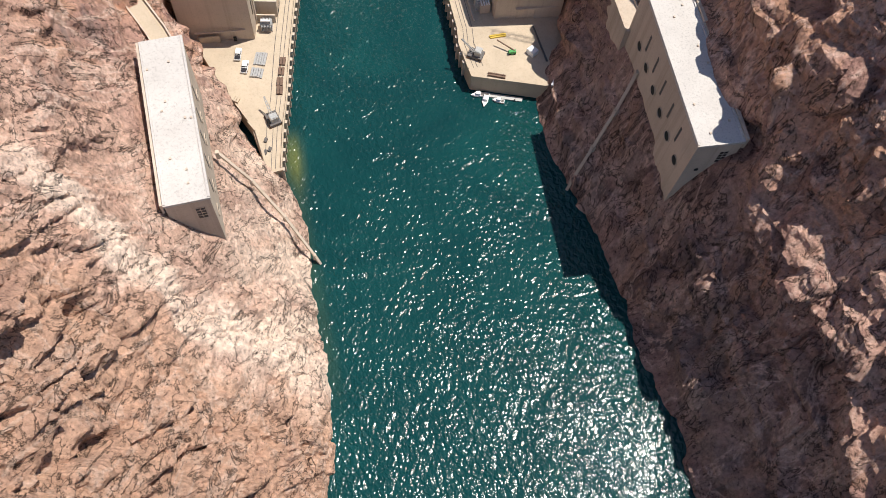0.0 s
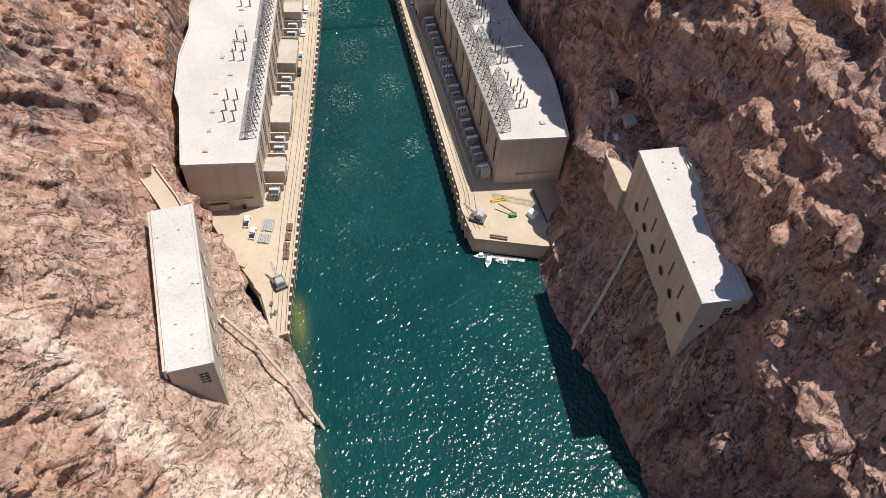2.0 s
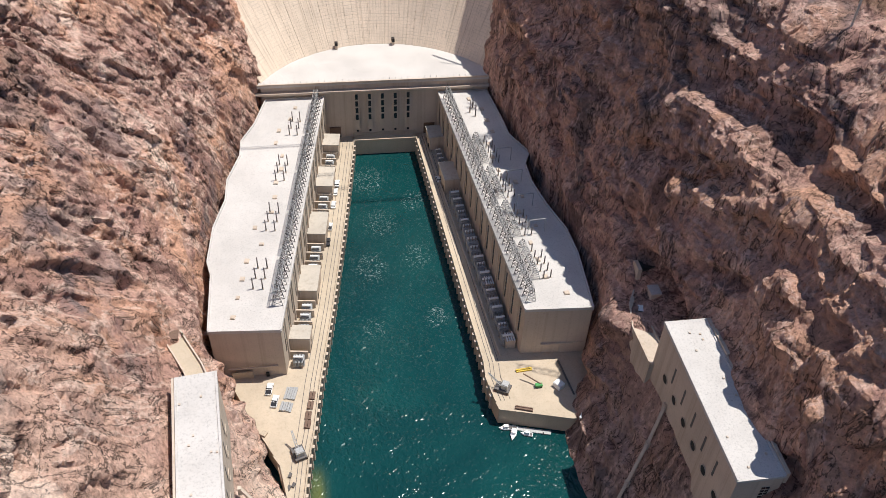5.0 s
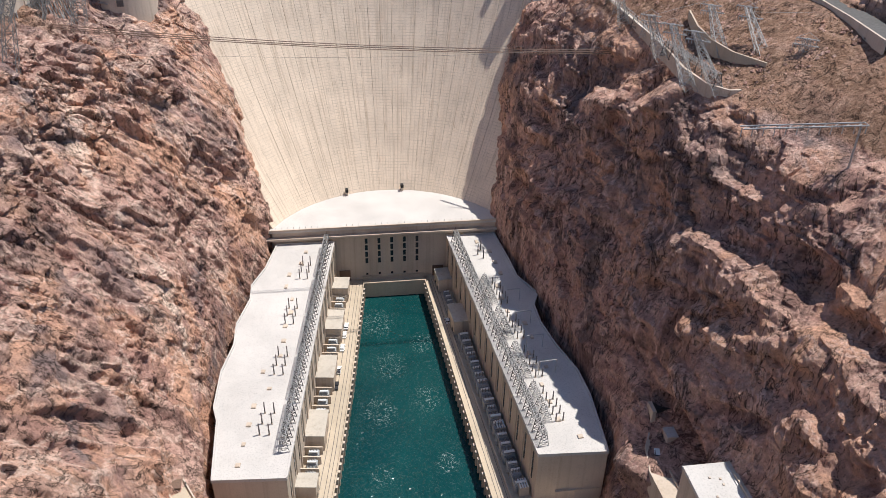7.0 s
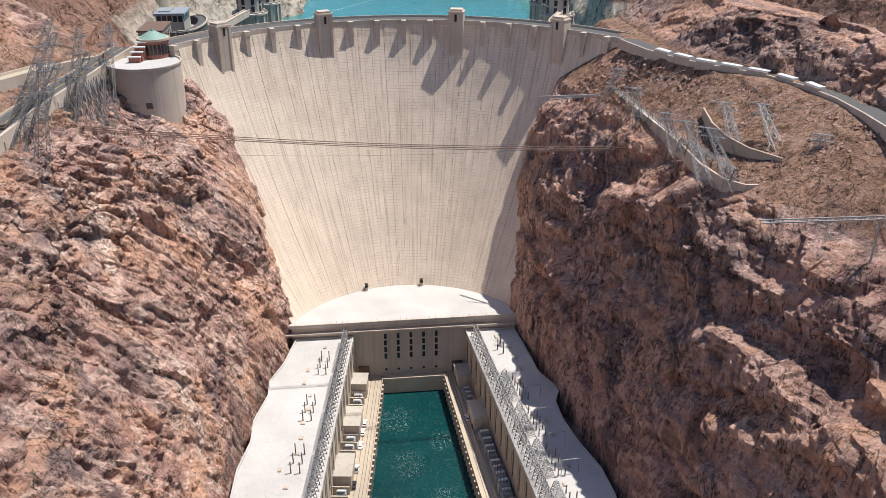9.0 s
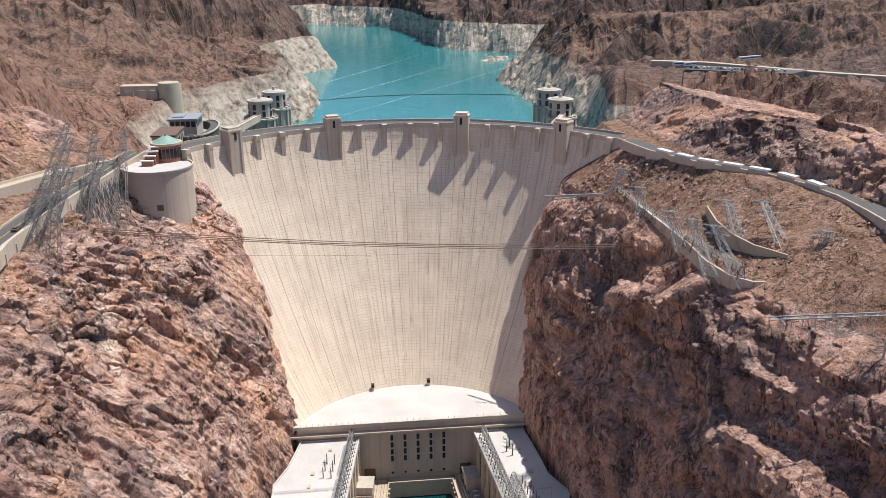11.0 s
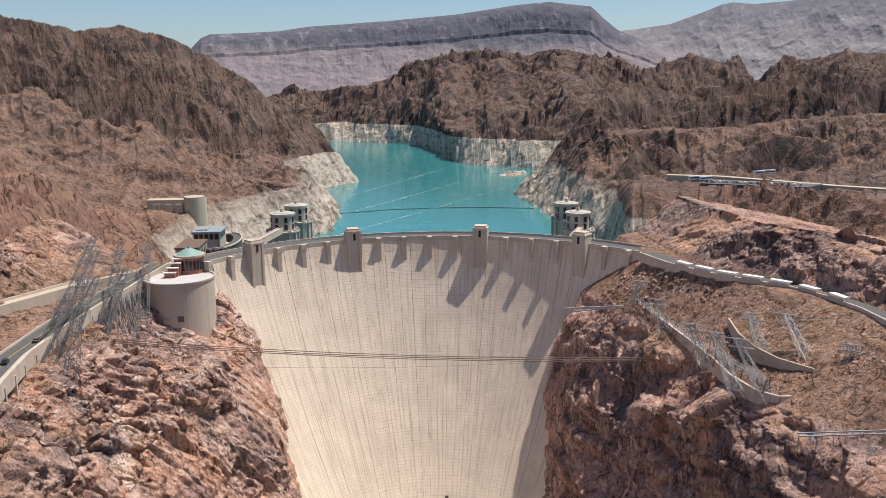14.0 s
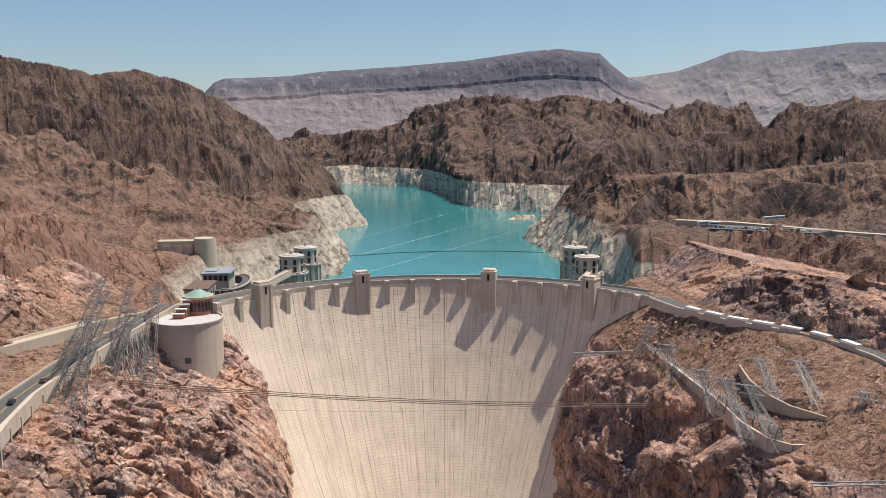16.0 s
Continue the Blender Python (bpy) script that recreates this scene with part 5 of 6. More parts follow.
# ---- valve houses on the canyon walls ----
def valve_house(label, m, w, l, z0, z1, river):
    """river: +1 or -1, the side of local x that looks to the water. The outlets are round and deep, with slots above."""
    v = thing("valve_house", label, "valve house", m.translation, "valve houses")
    hx = w / 2
    Solid().box(-hx, hx, -l / 2, l / 2, z0, z1 - 0.9, m).done("wall", CONCRETE, v)
    Solid().box(-hx - 0.3, hx + 0.3, -l / 2 - 0.3, l / 2 + 0.3, z1 - 0.9, z1, m).done("roof", WHITE_ROOF, v, "white flat roof")
    Solid().box(-hx - 0.25, -hx + 0.35, -l / 2, l / 2, z1, z1 + 0.35, m).done("roof_kerb", WHITE_ROOF, v)
    Solid().box(hx - 0.35, hx + 0.25, -l / 2, l / 2, z1, z1 + 0.35, m).done("roof_kerb", WHITE_ROOF, v)
    for i in range(6):
        y = -l / 2 + l * (0.10 + 0.145 * i)
        s = Solid()
        s.tube(0, 0, 0, 0.12, 1.7, 1.7, 24, m @ pose(river * hx, y, z1 - 17.5 + 0.2 * i, 0, 90 * river, 0))
        rim = s.done("outlet", DARK, v, "deep round dark outlet")
        ring_s = Solid()
        for k in range(20):
            a0, a1 = 2 * math.pi * k / 20, 2 * math.pi * (k + 1) / 20
            p = [m @ Vector((river * (hx + 0.15), y + 1.8 * math.cos(a), z1 - 17.5 + 0.2 * i + 1.8 * math.sin(a))) for a in (a0, a1)]
            ring_s.bar(p[0], p[1], 0.25)
        ring_s.done("outlet_ring", CONCRETE, rim)
        if i < 5:
            ys = y + l * 0.075
            Solid().box(river * hx - 0.12, river * hx + 0.12, ys - 0.45, ys + 0.45, z1 - 13.5, z1 - 6.5, m).done("slot_window", STEEL_DARK, v)
    fr = Solid().box(1.2, 4.2, -l / 2 - 0.1, -l / 2 + 0.1, z1 - 10.5, z1 - 4.5, m).done("louvre_frame", CONCRETE, v)
    for i in range(4):
        for j in range(2):
            Solid().box(1.4 + j * 1.35, 2.55 + j * 1.35, -l / 2 - 0.16, -l / 2, z1 - 10.2 + i * 1.45, z1 - 9.2 + i * 1.45, m).done("louvre", GLASS, fr)
    Solid().tube(0, 0, 0, 0.15, 0.7, 0.7, 14, m @ pose(-3.0, -l / 2, z1 - 14, 90, 0, 0)).done("drain_hole", DARK, v)
    kk = random.Random(3)
    for i in range(11):
        y = -l / 2 + (i + 0.5) * l / 11
        g = 0.7 if river > 0 else kk.uniform(0.8, 1.4)
        Solid().box(*sorted((-river * (hx + 0.4), -river * (hx + 0.4 + g))), y - l / 22, y + l / 22, z1 - 4, z1 + (0.2 if river > 0 else kk.uniform(0.3, 1.3)), m).done("back_wall_block", CONCRETE, v)
    for i in range(9):
        x, y = kk.uniform(-hx + 1, hx - 1), kk.uniform(-l / 2 + 2, l / 2 - 2)
        Solid().box(x - 0.3, x + 0.3, y - 0.3, y + 0.3, z1, z1 + 0.4, m).done("roof_vent", CONCRETE, v)
    return v


valve_house("tan concrete valve house with a white roof on the west wall", pose(-43.2, 140.1, 0, 0, 0, 6.5), 12.0, 55.5, 34, 71, 1)
valve_house("tan concrete valve house with white roof and round outlets, east", pose(111.2, 143.7, 0, 0, 0, 0.2), 14.0, 60.0, 34, 70.5, -1)


def drain(label, pts, w):
    d = thing("drain_pipe", label, "pipe", pts[0], "drain pipes")
    for a, b in zip(pts, pts[1:]):
        Solid().bar(a, b, w).done("run", CONCRETE, d)
        Solid().bar((a[0], a[1], a[2] + 0.4 * w), (a[0], a[1], a[2] - 3), w * 1.3).done("pier", CONCRETE, d)


drain("brown drain pipe running down to the river, west", [(-35.5, 143, 46), (-27, 139, 34), (-18.5, 132, 20), (-10.5, 124, 4), (-8.5, 122, -1)], 0.9)
drain("pale drain pipe running down to the river, east", [(104, 158, 47), (99, 153, 33), (93, 148, 18), (87, 143, 4), (85, 141, -1)], 1.1)

# ledge roads beside the valve houses
def ledge_road(label, pts, w, drop, mat):
    r = thing("ledge_road", label, "road", pts[0], "ledge roads")
    for a, b in zip(pts, pts[1:]):
        a, b = Vector(a), Vector(b)
        turn = math.degrees(math.atan2(b.y - a.y, b.x - a.x))
        n = (b - a).length
        m = Matrix.Translation(a) @ pose(0, 0, 0, 0, 0, turn) @ pose(0, 0, 0, 0, -math.degrees(math.asin((b.z - a.z) / n)), 0)
        Solid().box(-0.5, n + 0.5, -w / 2, w / 2, -drop, 0, m).done("bed", mat, r)
        for sg in (-1, 1):
            Solid().box(-0.5, n + 0.5, sg * w / 2 - 0.25, sg * w / 2 + 0.25, -drop, 0.9, m).done("kerb", CONCRETE, r)
    return r


ledge_road("narrow concrete ledge road above the west valve house", [(-45.5, 169, 60.5), (-50, 180, 60), (-57, 193, 60), (-62, 202, 60)], 6, 14, CONCRETE_TAN)
ledge_road("narrow concrete ledge road to the east tunnel mouth", [(106, 173, 50.5), (105.5, 190, 50), (108, 201, 50), (112, 208, 50)], 7, 16, CONCRETE)
car(107.5, 198, 50, 75, WHITE_PAINT, "white car parked on the ledge road", False)
crate = thing("timber_crate", "brown wooden crate on the ledge road", "crate", (-57, 194, 60))
Solid().box(-58.5, -55.8, 192, 195.5, 60, 61.4).done("box", RUST, crate)
Solid().box(-58.7, -55.6, 191.8, 195.7, 61.4, 61.6).done("lid", RUST, crate)
portal = thing("tunnel_portal", "dark tunnel mouth in the canyon wall", "tunnel portal", (117, 214, 50))
Solid().box(110.5, 123.5, 212.5, 217.5, 48, 58).done("mouth", DARK, portal)
Solid().box(109.3, 110.8, 211.0, 216.5, 48, 58.5).done("jamb", CONCRETE, portal)
guard = thing("guard_hut", "small grey hut beside the tunnel mouth", "hut", (114, 204, 50))
Solid().box(112.4, 116, 202, 206.5, 48, 54).done("wall", CONCRETE, guard)
Solid().box(112.1, 116.3, 201.7, 206.8, 54, 54.4).done("roof", WHITE_ROOF, guard)
gate_wall = Solid().path([(-29.5, 178.5, 9.2), (-26.9, 174.2, 9.2), (-23.4, 155.8, 9.2), (-18.4, 156.8, 9.2)], 1.0).done("quay_parapet", CONCRETE_TAN)
tagged(gate_wall, "low tan parapet round the end of the quay", "wall")

# ---- round platform and visitor building at the west end of the crest ----
plat = thing("round_platform", "tall round concrete platform at the end of the crest", "platform", (-99, 419, 120))
Solid().tube(-99, 419, 118, 174.6, 17, 17, 64).done("drum", CONCRETE, plat, "pale round concrete drum")
Solid().tube(-99, 419, 174.6, 175.0, 17.4, 17.4, 64).done("deck", WHITE_ROOF, plat, "pale deck")
s = Solid()
for k in range(40):
    a0, a1 = 2 * math.pi * k / 40, 2 * math.pi * (k + 1) / 40
    s.bar((-99 + 17.2 * math.cos(a0), 419 + 17.2 * math.sin(a0), 175.4), (-99 + 17.2 * math.cos(a1), 419 + 17.2 * math.sin(a1), 175.4), 0.7)
s.done("parapet", CONCRETE, plat)
Solid().box(-97.2, -94.2, 401.6, 402.6, 156.5, 159.5).done("grille", STEEL_DARK, plat)
Solid().bar((-111, 405.5, 158.6), (-101, 401.0, 158.0), 0.6).done("pipe", STEEL, plat)
vis = thing("visitor_building", "red brick round visitor building with a green copper roof", "building", (-97, 432, 175))
Solid().tube(-96.5, 433, 175, 183.5, 7.4, 7.4, 32).done("drum", BRICK_RED, vis)
Solid().tube(-96.5, 433, 183.5, 184.6, 7.9, 7.9, 32).done("cornice", CONCRETE_TAN, vis)
Solid().tube(-96.5, 433, 184.6, 187.6, 6.9, 1.6, 32).done("roof", COPPER, vis, "green copper cone roof")
Solid().tube(-96.5, 433, 187.6, 189.0, 0.7, 0.5, 12).done("finial", COPPER, vis)
for k in range(12):
    a = radians(180 + 15 * k)
    Solid().box(-0.7, 0.7, -0.2, 0.2, 177, 182, pose(-96.5 + 7.35 * math.cos(a), 433 + 7.35 * math.sin(a), 0, 0, 0, math.degrees(a) + 90)).done("window", GLASS, vis)
for i in range(4):
    z = 177.3 + i * 1.9
    Solid().box(-107 + i * 1.2, -100.5 + i * 0.8, 418.3 + i * 2.4, 420.0 + i * 2.4, z + 0.2, z + 0.7).done("canopy", WHITE_PAINT, vis, "white stepped canopy")
    Solid().box(-106.4 + i * 1.2, -101 + i * 0.8, 418.9 + i * 2.4, 428 + i, 175, z + 0.2).done("stair_block", BRICK_RED, vis)
shop = thing("low_building", "low tan flat-roofed building beside the crest road", "building", (-103, 470, 178))
Solid().box(-108, -96, 452, 478, 176, 183.5).done("wall", CONCRETE_TAN, shop)
Solid().box(-108.6, -95.4, 451.4, 478.6, 183.5, 184.3).done("roof", RUST, shop, "brown flat roof")
for i in range(5):
    Solid().box(-96.05, -95.9, 455 + i * 4.4, 457.6 + i * 4.4, 178.5, 181.5).done("window", GLASS, shop)
cafe = thing("glass_pavilion", "low grey pavilion with a pale roof and window band", "building", (-104, 527, 176))
Solid().box(-112, -96, 517, 538, 170, 181.0).done("wall", PALE_CONCRETE, cafe)
Solid().box(-113, -95, 516, 539, 181.0, 182.0).done("roof", plain_material("grey_roof", (0.30, 0.32, 0.34), 0.5), cafe)
Solid().box(-111, -104, 521, 534, 182.0, 182.8).done("roof_plant", STEEL, cafe)
for i in range(5):
    Solid().box(-111.4 + i * 3.1, -109 + i * 3.1, 516.8, 517.1, 177.0, 180.4).done("window", GLASS, cafe)
for i in range(4):
    Solid().box(-96.1, -95.8, 518.5 + i * 5, 522 + i * 5, 177.0, 180.4).done("window", GLASS, cafe)
curve = [(-92 + 9 * math.sin(radians(a)), 500 - 26 * math.cos(radians(a)), 178.6) for a in range(-20, 200, 20)]
loop_road = thing("loop_road", "curved approach road with a low concrete wall", "road", curve[0])
Solid().path([(x, y, z - 2) for x, y, z in curve], 5.0).done("bed", ASPHALT, loop_road)
Solid().path([(x + 2.6, y, z + 0.9) for x, y, z in curve], 0.8).done("wall", CONCRETE, loop_road)
spill = thing("spillway_gates", "tan concrete spillway structure on the far bank", "spillway", (-150, 668, 175))
Solid().box(-178, -134, 664, 676, 160, 183.5).done("wall", CONCRETE_TAN, spill)
Solid().tube(-141, 664, 160, 186, 8, 8, 28).done("drum", CONCRETE_TAN, spill)
for i in range(4):
    Solid().box(-174 + i * 9, -168 + i * 9, 662.8, 664.2, 168, 180).done("gate", CONCRETE, spill)


# ---- intake towers in the lake ----
def intake(x, y, top):
    t = thing("intake_tower", "round pale concrete intake tower with window bays", "tower", (x, y, 110), "intake towers")
    Solid().tube(x, y, 110, top - 13, 9.5, 9.5, 24).done("shaft", PALE_CONCRETE, t)
    for k in range(12):
        a = 2 * math.pi * k / 12
        Solid().box(-0.8, 0.8, -0.9, 0.9, 110, top - 11, pose(x + 9.8 * math.cos(a), y + 9.8 * math.sin(a), 0, 0, 0, math.degrees(a))).done("fin", PALE_CONCRETE, t)
    Solid().tube(x, y, top - 13, top - 12, 11, 11, 24).done("gallery", PALE_CONCRETE, t)
    head = Solid().tube(x, y, top - 12, top - 2, 7.6, 7.6, 16).done("head", PALE_CONCRETE, t, "pale octagonal head house")
    for k in range(8):
        a = 2 * math.pi * (k + 0.5) / 8
        for zz in (top - 11, top - 6.5):
            Solid().box(-0.2, 0.2, -1.0, 1.0, zz, zz + 3.4, pose(x + 7.55 * math.cos(a), y + 7.55 * math.sin(a), 0, 0, 0, math.degrees(a))).done("window", GLASS, head)
    Solid().tube(x, y, top - 2, top - 0.8, 8.4, 8.4, 16).done("cornice", PALE_CONCRETE, t)
    Solid().tube(x, y, top - 0.8, top, 6, 5, 16).done("roof", PALE_CONCRETE, t)
    Solid().tube(x, y, top, top + 2.2, 1.3, 1.0, 10).done("lantern", PALE_CONCRETE, t)


for x, y in ((-59.4, 541), (-53.6, 579), (134.1, 560), (131.4, 517)):
    intake(x, y, 190)
for a, b in (((-72, 478, 178.8), (-60, 532, 178.8)), ((118, 478, 178.8), (131, 508, 178.8))):
    br = thing("access_bridge", "concrete access bridge from the crest to an intake tower", "bridge", a, "access bridges")
    Solid().bar(a, b, 3.4).done("deck", CONCRETE, br)
    for sg in (-1.6, 1.6):
        Solid().bar((a[0] + sg, a[1], a[2] + 2.2), (b[0] + sg, b[1], b[2] + 2.2), 0.4).done("parapet", CONCRETE, br)


# ---- west road, ramp and switchyard towers ----
def strip(pts, w, up=0.0, thick=0.6):
    s = Solid()
    left, right = [], []
    for i, p in enumerate(pts):
        a, b = Vector(pts[max(i - 1, 0)]), Vector(pts[min(i + 1, len(pts) - 1)])
        d = (b - a).normalized()
        n = Vector((-d.y, d.x, 0)).normalized() * w / 2
        left.append(Vector(p) + n), right.append(Vector(p) - n)
    n = len(pts)
    dz, du = Vector((0, 0, -thick)), Vector((0, 0, up))
    v = [p + du for p in left] + [p + du for p in right] + [p + du + dz for p in left] + [p + du + dz for p in right]
    f = []
    for i in range(n - 1):
        f += [(i, i + n, i + n + 1, i + 1), (i + 2 * n, i + 1 + 2 * n, i + 1 + 3 * n, i + 3 * n), (i, i + 1, i + 1 + 2 * n, i + 2 * n), (i + n, i + 3 * n, i + 1 + 3 * n, i + 1 + n)]
    f += [(0, 2 * n, 3 * n, n), (n - 1, 2 * n - 1, 4 * n - 1, 3 * n - 1)]
    return s.add(v, f)


def offset(pts, o, dz=0.0):
    out = []
    for i, p in enumerate(pts):
        a, b = Vector(pts[max(i - 1, 0)]), Vector(pts[min(i + 1, len(pts) - 1)])
        d = (b - a).normalized()
        out.append(tuple(Vector(p) + Vector((-d.y, d.x, 0)).normalized() * o + Vector((0, 0, dz))))
    return out


ROAD_W = [(-122, 230, 174), (-129.5, 268, 174), (-133, 300, 174), (-132, 340, 174), (-128, 375, 174.4), (-124, 400, 174.8), (-121, 422, 175.6), (-115, 446, 177.2)]
rw = thing("west_road", "asphalt road on a concrete viaduct beside the gorge", "road", ROAD_W[0])
strip(ROAD_W, 9, 0.0, 1.2).done("roadway", ASPHALT, rw)
strip(offset(ROAD_W, -5.6), 2.6, 0.5, 2.2).done("footway", CONCRETE, rw, "pale concrete footway")
strip(offset(ROAD_W, -6.8), 0.5, 1.5, 6).done("parapet", CONCRETE, rw)
strip(offset(ROAD_W, 4.7), 0.5, 0.9, 1.5).done("parapet", CONCRETE, rw)
for o in (-0.15, 0.15):
    strip(offset(ROAD_W, o), 0.12, 0.02, 0.03).done("centre_line", YELLOW_PAINT, rw)
for i in range(18):
    f = i / 17 * (len(ROAD_W) - 2)
    a, b = ROAD_W[int(f)], ROAD_W[int(f) + 1]
    x, y = a[0] + (b[0] - a[0]) * (f % 1), a[1] + (b[1] - a[1]) * (f % 1)
    Solid().box(x + 2, x + 7.5, y - 0.4, y + 0.4, 148, 173).done("viaduct_pier", CONCRETE, rw)
car(-131.5, 292, 174.02, 100, BLACK_PAINT, "black car on the west road", False)
car(-130.5, 318, 174.02, 92, RUST, "dark red car on the west road", False)
upper = [(-178, 330, 178), (-165, 360, 177), (-152, 388, 176.5), (-140, 410, 176.5), (-125, 428, 176.5)]
ru = thing("upper_road", "pale upper road with a low wall on the west terrace", "road", upper[0])
strip(upper, 7, 0.4, 5).done("roadway", CONCRETE_TAN, ru)
strip(offset(upper, 3.8), 0.7, 1.6, 6).done("wall", CONCRETE, ru)
strip(offset(upper, -3.8), 0.7, 1.2, 6).done("wall", CONCRETE, ru)


def lattice_tower(label, base, top, w0, w1, arms, steps=9, mat=None, bar=0.22):
    """A four-legged lattice tower; it leans when top is not over base."""
    mat = mat or STEEL
    t = thing("lattice_tower", label, "lattice tower", base, "lattice towers")
    a, b = Vector(base), Vector(top)
    corner = [Vector((sx, sy, 0)) for sx, sy in ((-1, -1), (1, -1), (1, 1), (-1, 1))]

    def at(i, f):
        return a + (b - a) * f + corner[i] * ((w0 + (w1 - w0) * f) / 2)

    for i in range(4):
        Solid().bar(at(i, 0), at(i, 1), bar).done("leg", mat, t)
        s = Solid()
        for k in range(steps):
            f0, f1 = k / steps, (k + 1) / steps
            j = (i + 1) % 4
            s.bar(at(i, f0), at(j, f1), bar * 0.55).bar(at(j, f0), at(i, f1), bar * 0.55).bar(at(i, f1), at(j, f1), bar * 0.6)
        s.done("bracing", mat, t)
    for f, reach, turn in arms:
        c = a + (b - a) * f
        d = Vector((math.cos(radians(turn)), math.sin(radians(turn)), 0))
        e = Vector((-d.y, d.x, 0)) * w1 * 0.5
        s = Solid()
        for sg in (-1, 1):
            s.bar(c - d * reach + e * 0.4 * sg, c + d * reach + e * 0.4 * sg, bar * 1.1)
        for k in range(8):
            u0, u1 = c + d * reach * (k / 4 - 1), c + d * reach * ((k + 1) / 4 - 1)
            s.bar(u0 + e * 0.4, u1 - e * 0.4, bar * 0.6)
            s.bar(u0 + Vector((0, 0, -0.1)), u0 + Vector((0, 0, -1.6)), bar * 0.8)
        s.bar(c - d * reach, c + Vector((0, 0, 2.4)), bar * 0.6).bar(c + d * reach, c + Vector((0, 0, 2.4)), bar * 0.6)
        s.done("cross_arm", STEEL, t)
    return t


for base, top in (((-124, 292, 158), (-121, 366, 200)), ((-112, 290, 150), (-116, 330, 197)), ((-131, 312, 160), (-130, 392, 202)), ((-117, 341, 156), (-121, 400, 196)), ((-105, 365, 160), (-116, 430, 192)), ((-128, 300, 165), (-127, 345, 186)), ((-124, 322, 165), (-122, 366, 188)), ((-118, 352, 164), (-117, 392, 186))):
    lattice_tower("leaning dark lattice tower over the west road", base, top, 5.5, 2.2, ((0.78, 4.5, 10), (0.92, 3.5, 10)), 12, STEEL_DARK, 0.2)
frame_w = thing("switchyard_frame", "tangle of dark steel framing below the west road", "steel frame", (-118, 330, 160))
kk = random.Random(12)
for i in range(44):
    y = 285 + i * 2.6
    x = float(np.interp(y, [285, 340, 400], [-126, -122, -111]))
    p, q = Vector((x, y, 158)), Vector((x - 5, y + 4, 174))
    Solid().bar(p, q, 0.3).bar(p + Vector((6, 1, -8)), q, 0.2).bar(p, q + Vector((2, 7, 0)), 0.18).bar(p + Vector((5, 2, -6)), p + Vector((3, 8, 4)), 0.16).done("strut", STEEL_DARK if i % 2 else STEEL, frame_w)

house = thing("hoist_house", "tan concrete hoist house on the west rim", "building", (-124, 268, 160))
Solid().box(-139, -119, 258, 276, 140, 160.2).done("wall", CONCRETE, house)
Solid().box(-139.6, -118.4, 257.4, 276.6, 160.2, 161).done("roof", CONCRETE_TAN, house)
Solid().box(-139.6, -118.4, 257.2, 258.2, 161, 162.0).done("parapet", WHITE_ROOF, house)
box = thing("winch_box", "dark steel winch box on a ledge", "winch", (-114.5, 272, 158))
Solid().box(-117, -112.5, 270, 275, 156, 161).done("case", BLACK_PAINT, box)
Solid().box(-119, -112, 269.5, 275.5, 155.4, 156).done("platform", STEEL_DARK, box)
back_house = thing("yard_building", "pale flat-roofed building on the west terrace", "building", (-134, 297, 165))
Solid().box(-143, -127.5, 291, 300, 150, 163.5).done("wall", CONCRETE_TAN, back_house)
Solid().box(-143.5, -127, 290.5, 300.5, 163.5, 164.4).done("roof", WHITE_ROOF, back_house)

# ---- east terrace, road and towers ----
TERRACE = [(119, 438, 155), (129, 412, 157), (134.5, 390, 158.5), (135, 359, 158.8), (135.5, 330, 158.6), (136, 311, 158.4), (135, 292, 158), (138, 276, 157.4), (144, 270, 157), (158, 269.5, 157), (171, 275, 158)]
tw = thing("terrace_wall", "tan concrete retaining wall along the terrace edge", "retaining wall", TERRACE[0])
for a, b in zip(TERRACE, TERRACE[1:]):
    strip([a, b], 0.9, 1.4, 6).done("panel", CONCRETE, tw)
UPPER = [(152, 333, 168), (149, 316, 166.5), (149, 301, 165.5), (152, 288, 165), (159, 275, 165)]
uw = thing("terrace_wall", "low brown retaining wall across the terrace", "retaining wall", UPPER[0])
for a, b in zip(UPPER, UPPER[1:]):
    strip([a, b], 0.7, 1.4, 6).done("panel", CONCRETE_TAN, uw)
ROAD_E = [(141, 420, 180.4), (146, 392, 180.8), (152, 376, 181), (160, 361, 181), (170, 349, 181), (180, 336, 181), (187, 318, 181), (190, 298, 181), (189, 277, 181), (186, 250, 181)]
re_ = thing("east_road", "asphalt road curving along the east rim", "road", ROAD_E[0])
strip(offset(ROAD_E, 4.5), 9, 0.8, 3.0).done("roadway", ASPHALT, re_)
strip(offset(ROAD_E, -0.4), 0.8, 1.3, 5).done("parapet", CONCRETE, re_)
for i in range(7):
    f = 1.6 + i * 0.78
    a, b = Vector(ROAD_E[int(f)]), Vector(ROAD_E[int(f) + 1])
    p = a + (b - a) * (f % 1)
    way = (b - a).normalized()
    n = Vector((-way.y, way.x, 0))
    cv = thing("road_canopy", "white flat-roofed canopy beside the east road", "canopy", tuple(p), "road canopies")
    turn = math.degrees(math.atan2(way.y, way.x))
    m = pose(p.x, p.y, p.z, 0, 0, turn)
    Solid().box(-4.6, 4.6, -0.4, 2.6, 2.2, 2.8, m).done("roof", WHITE_PAINT, cv)
    Solid().box(-4.5, 4.5, -0.9, -0.2, -3, 2.2, m).done("wall", CONCRETE, cv)
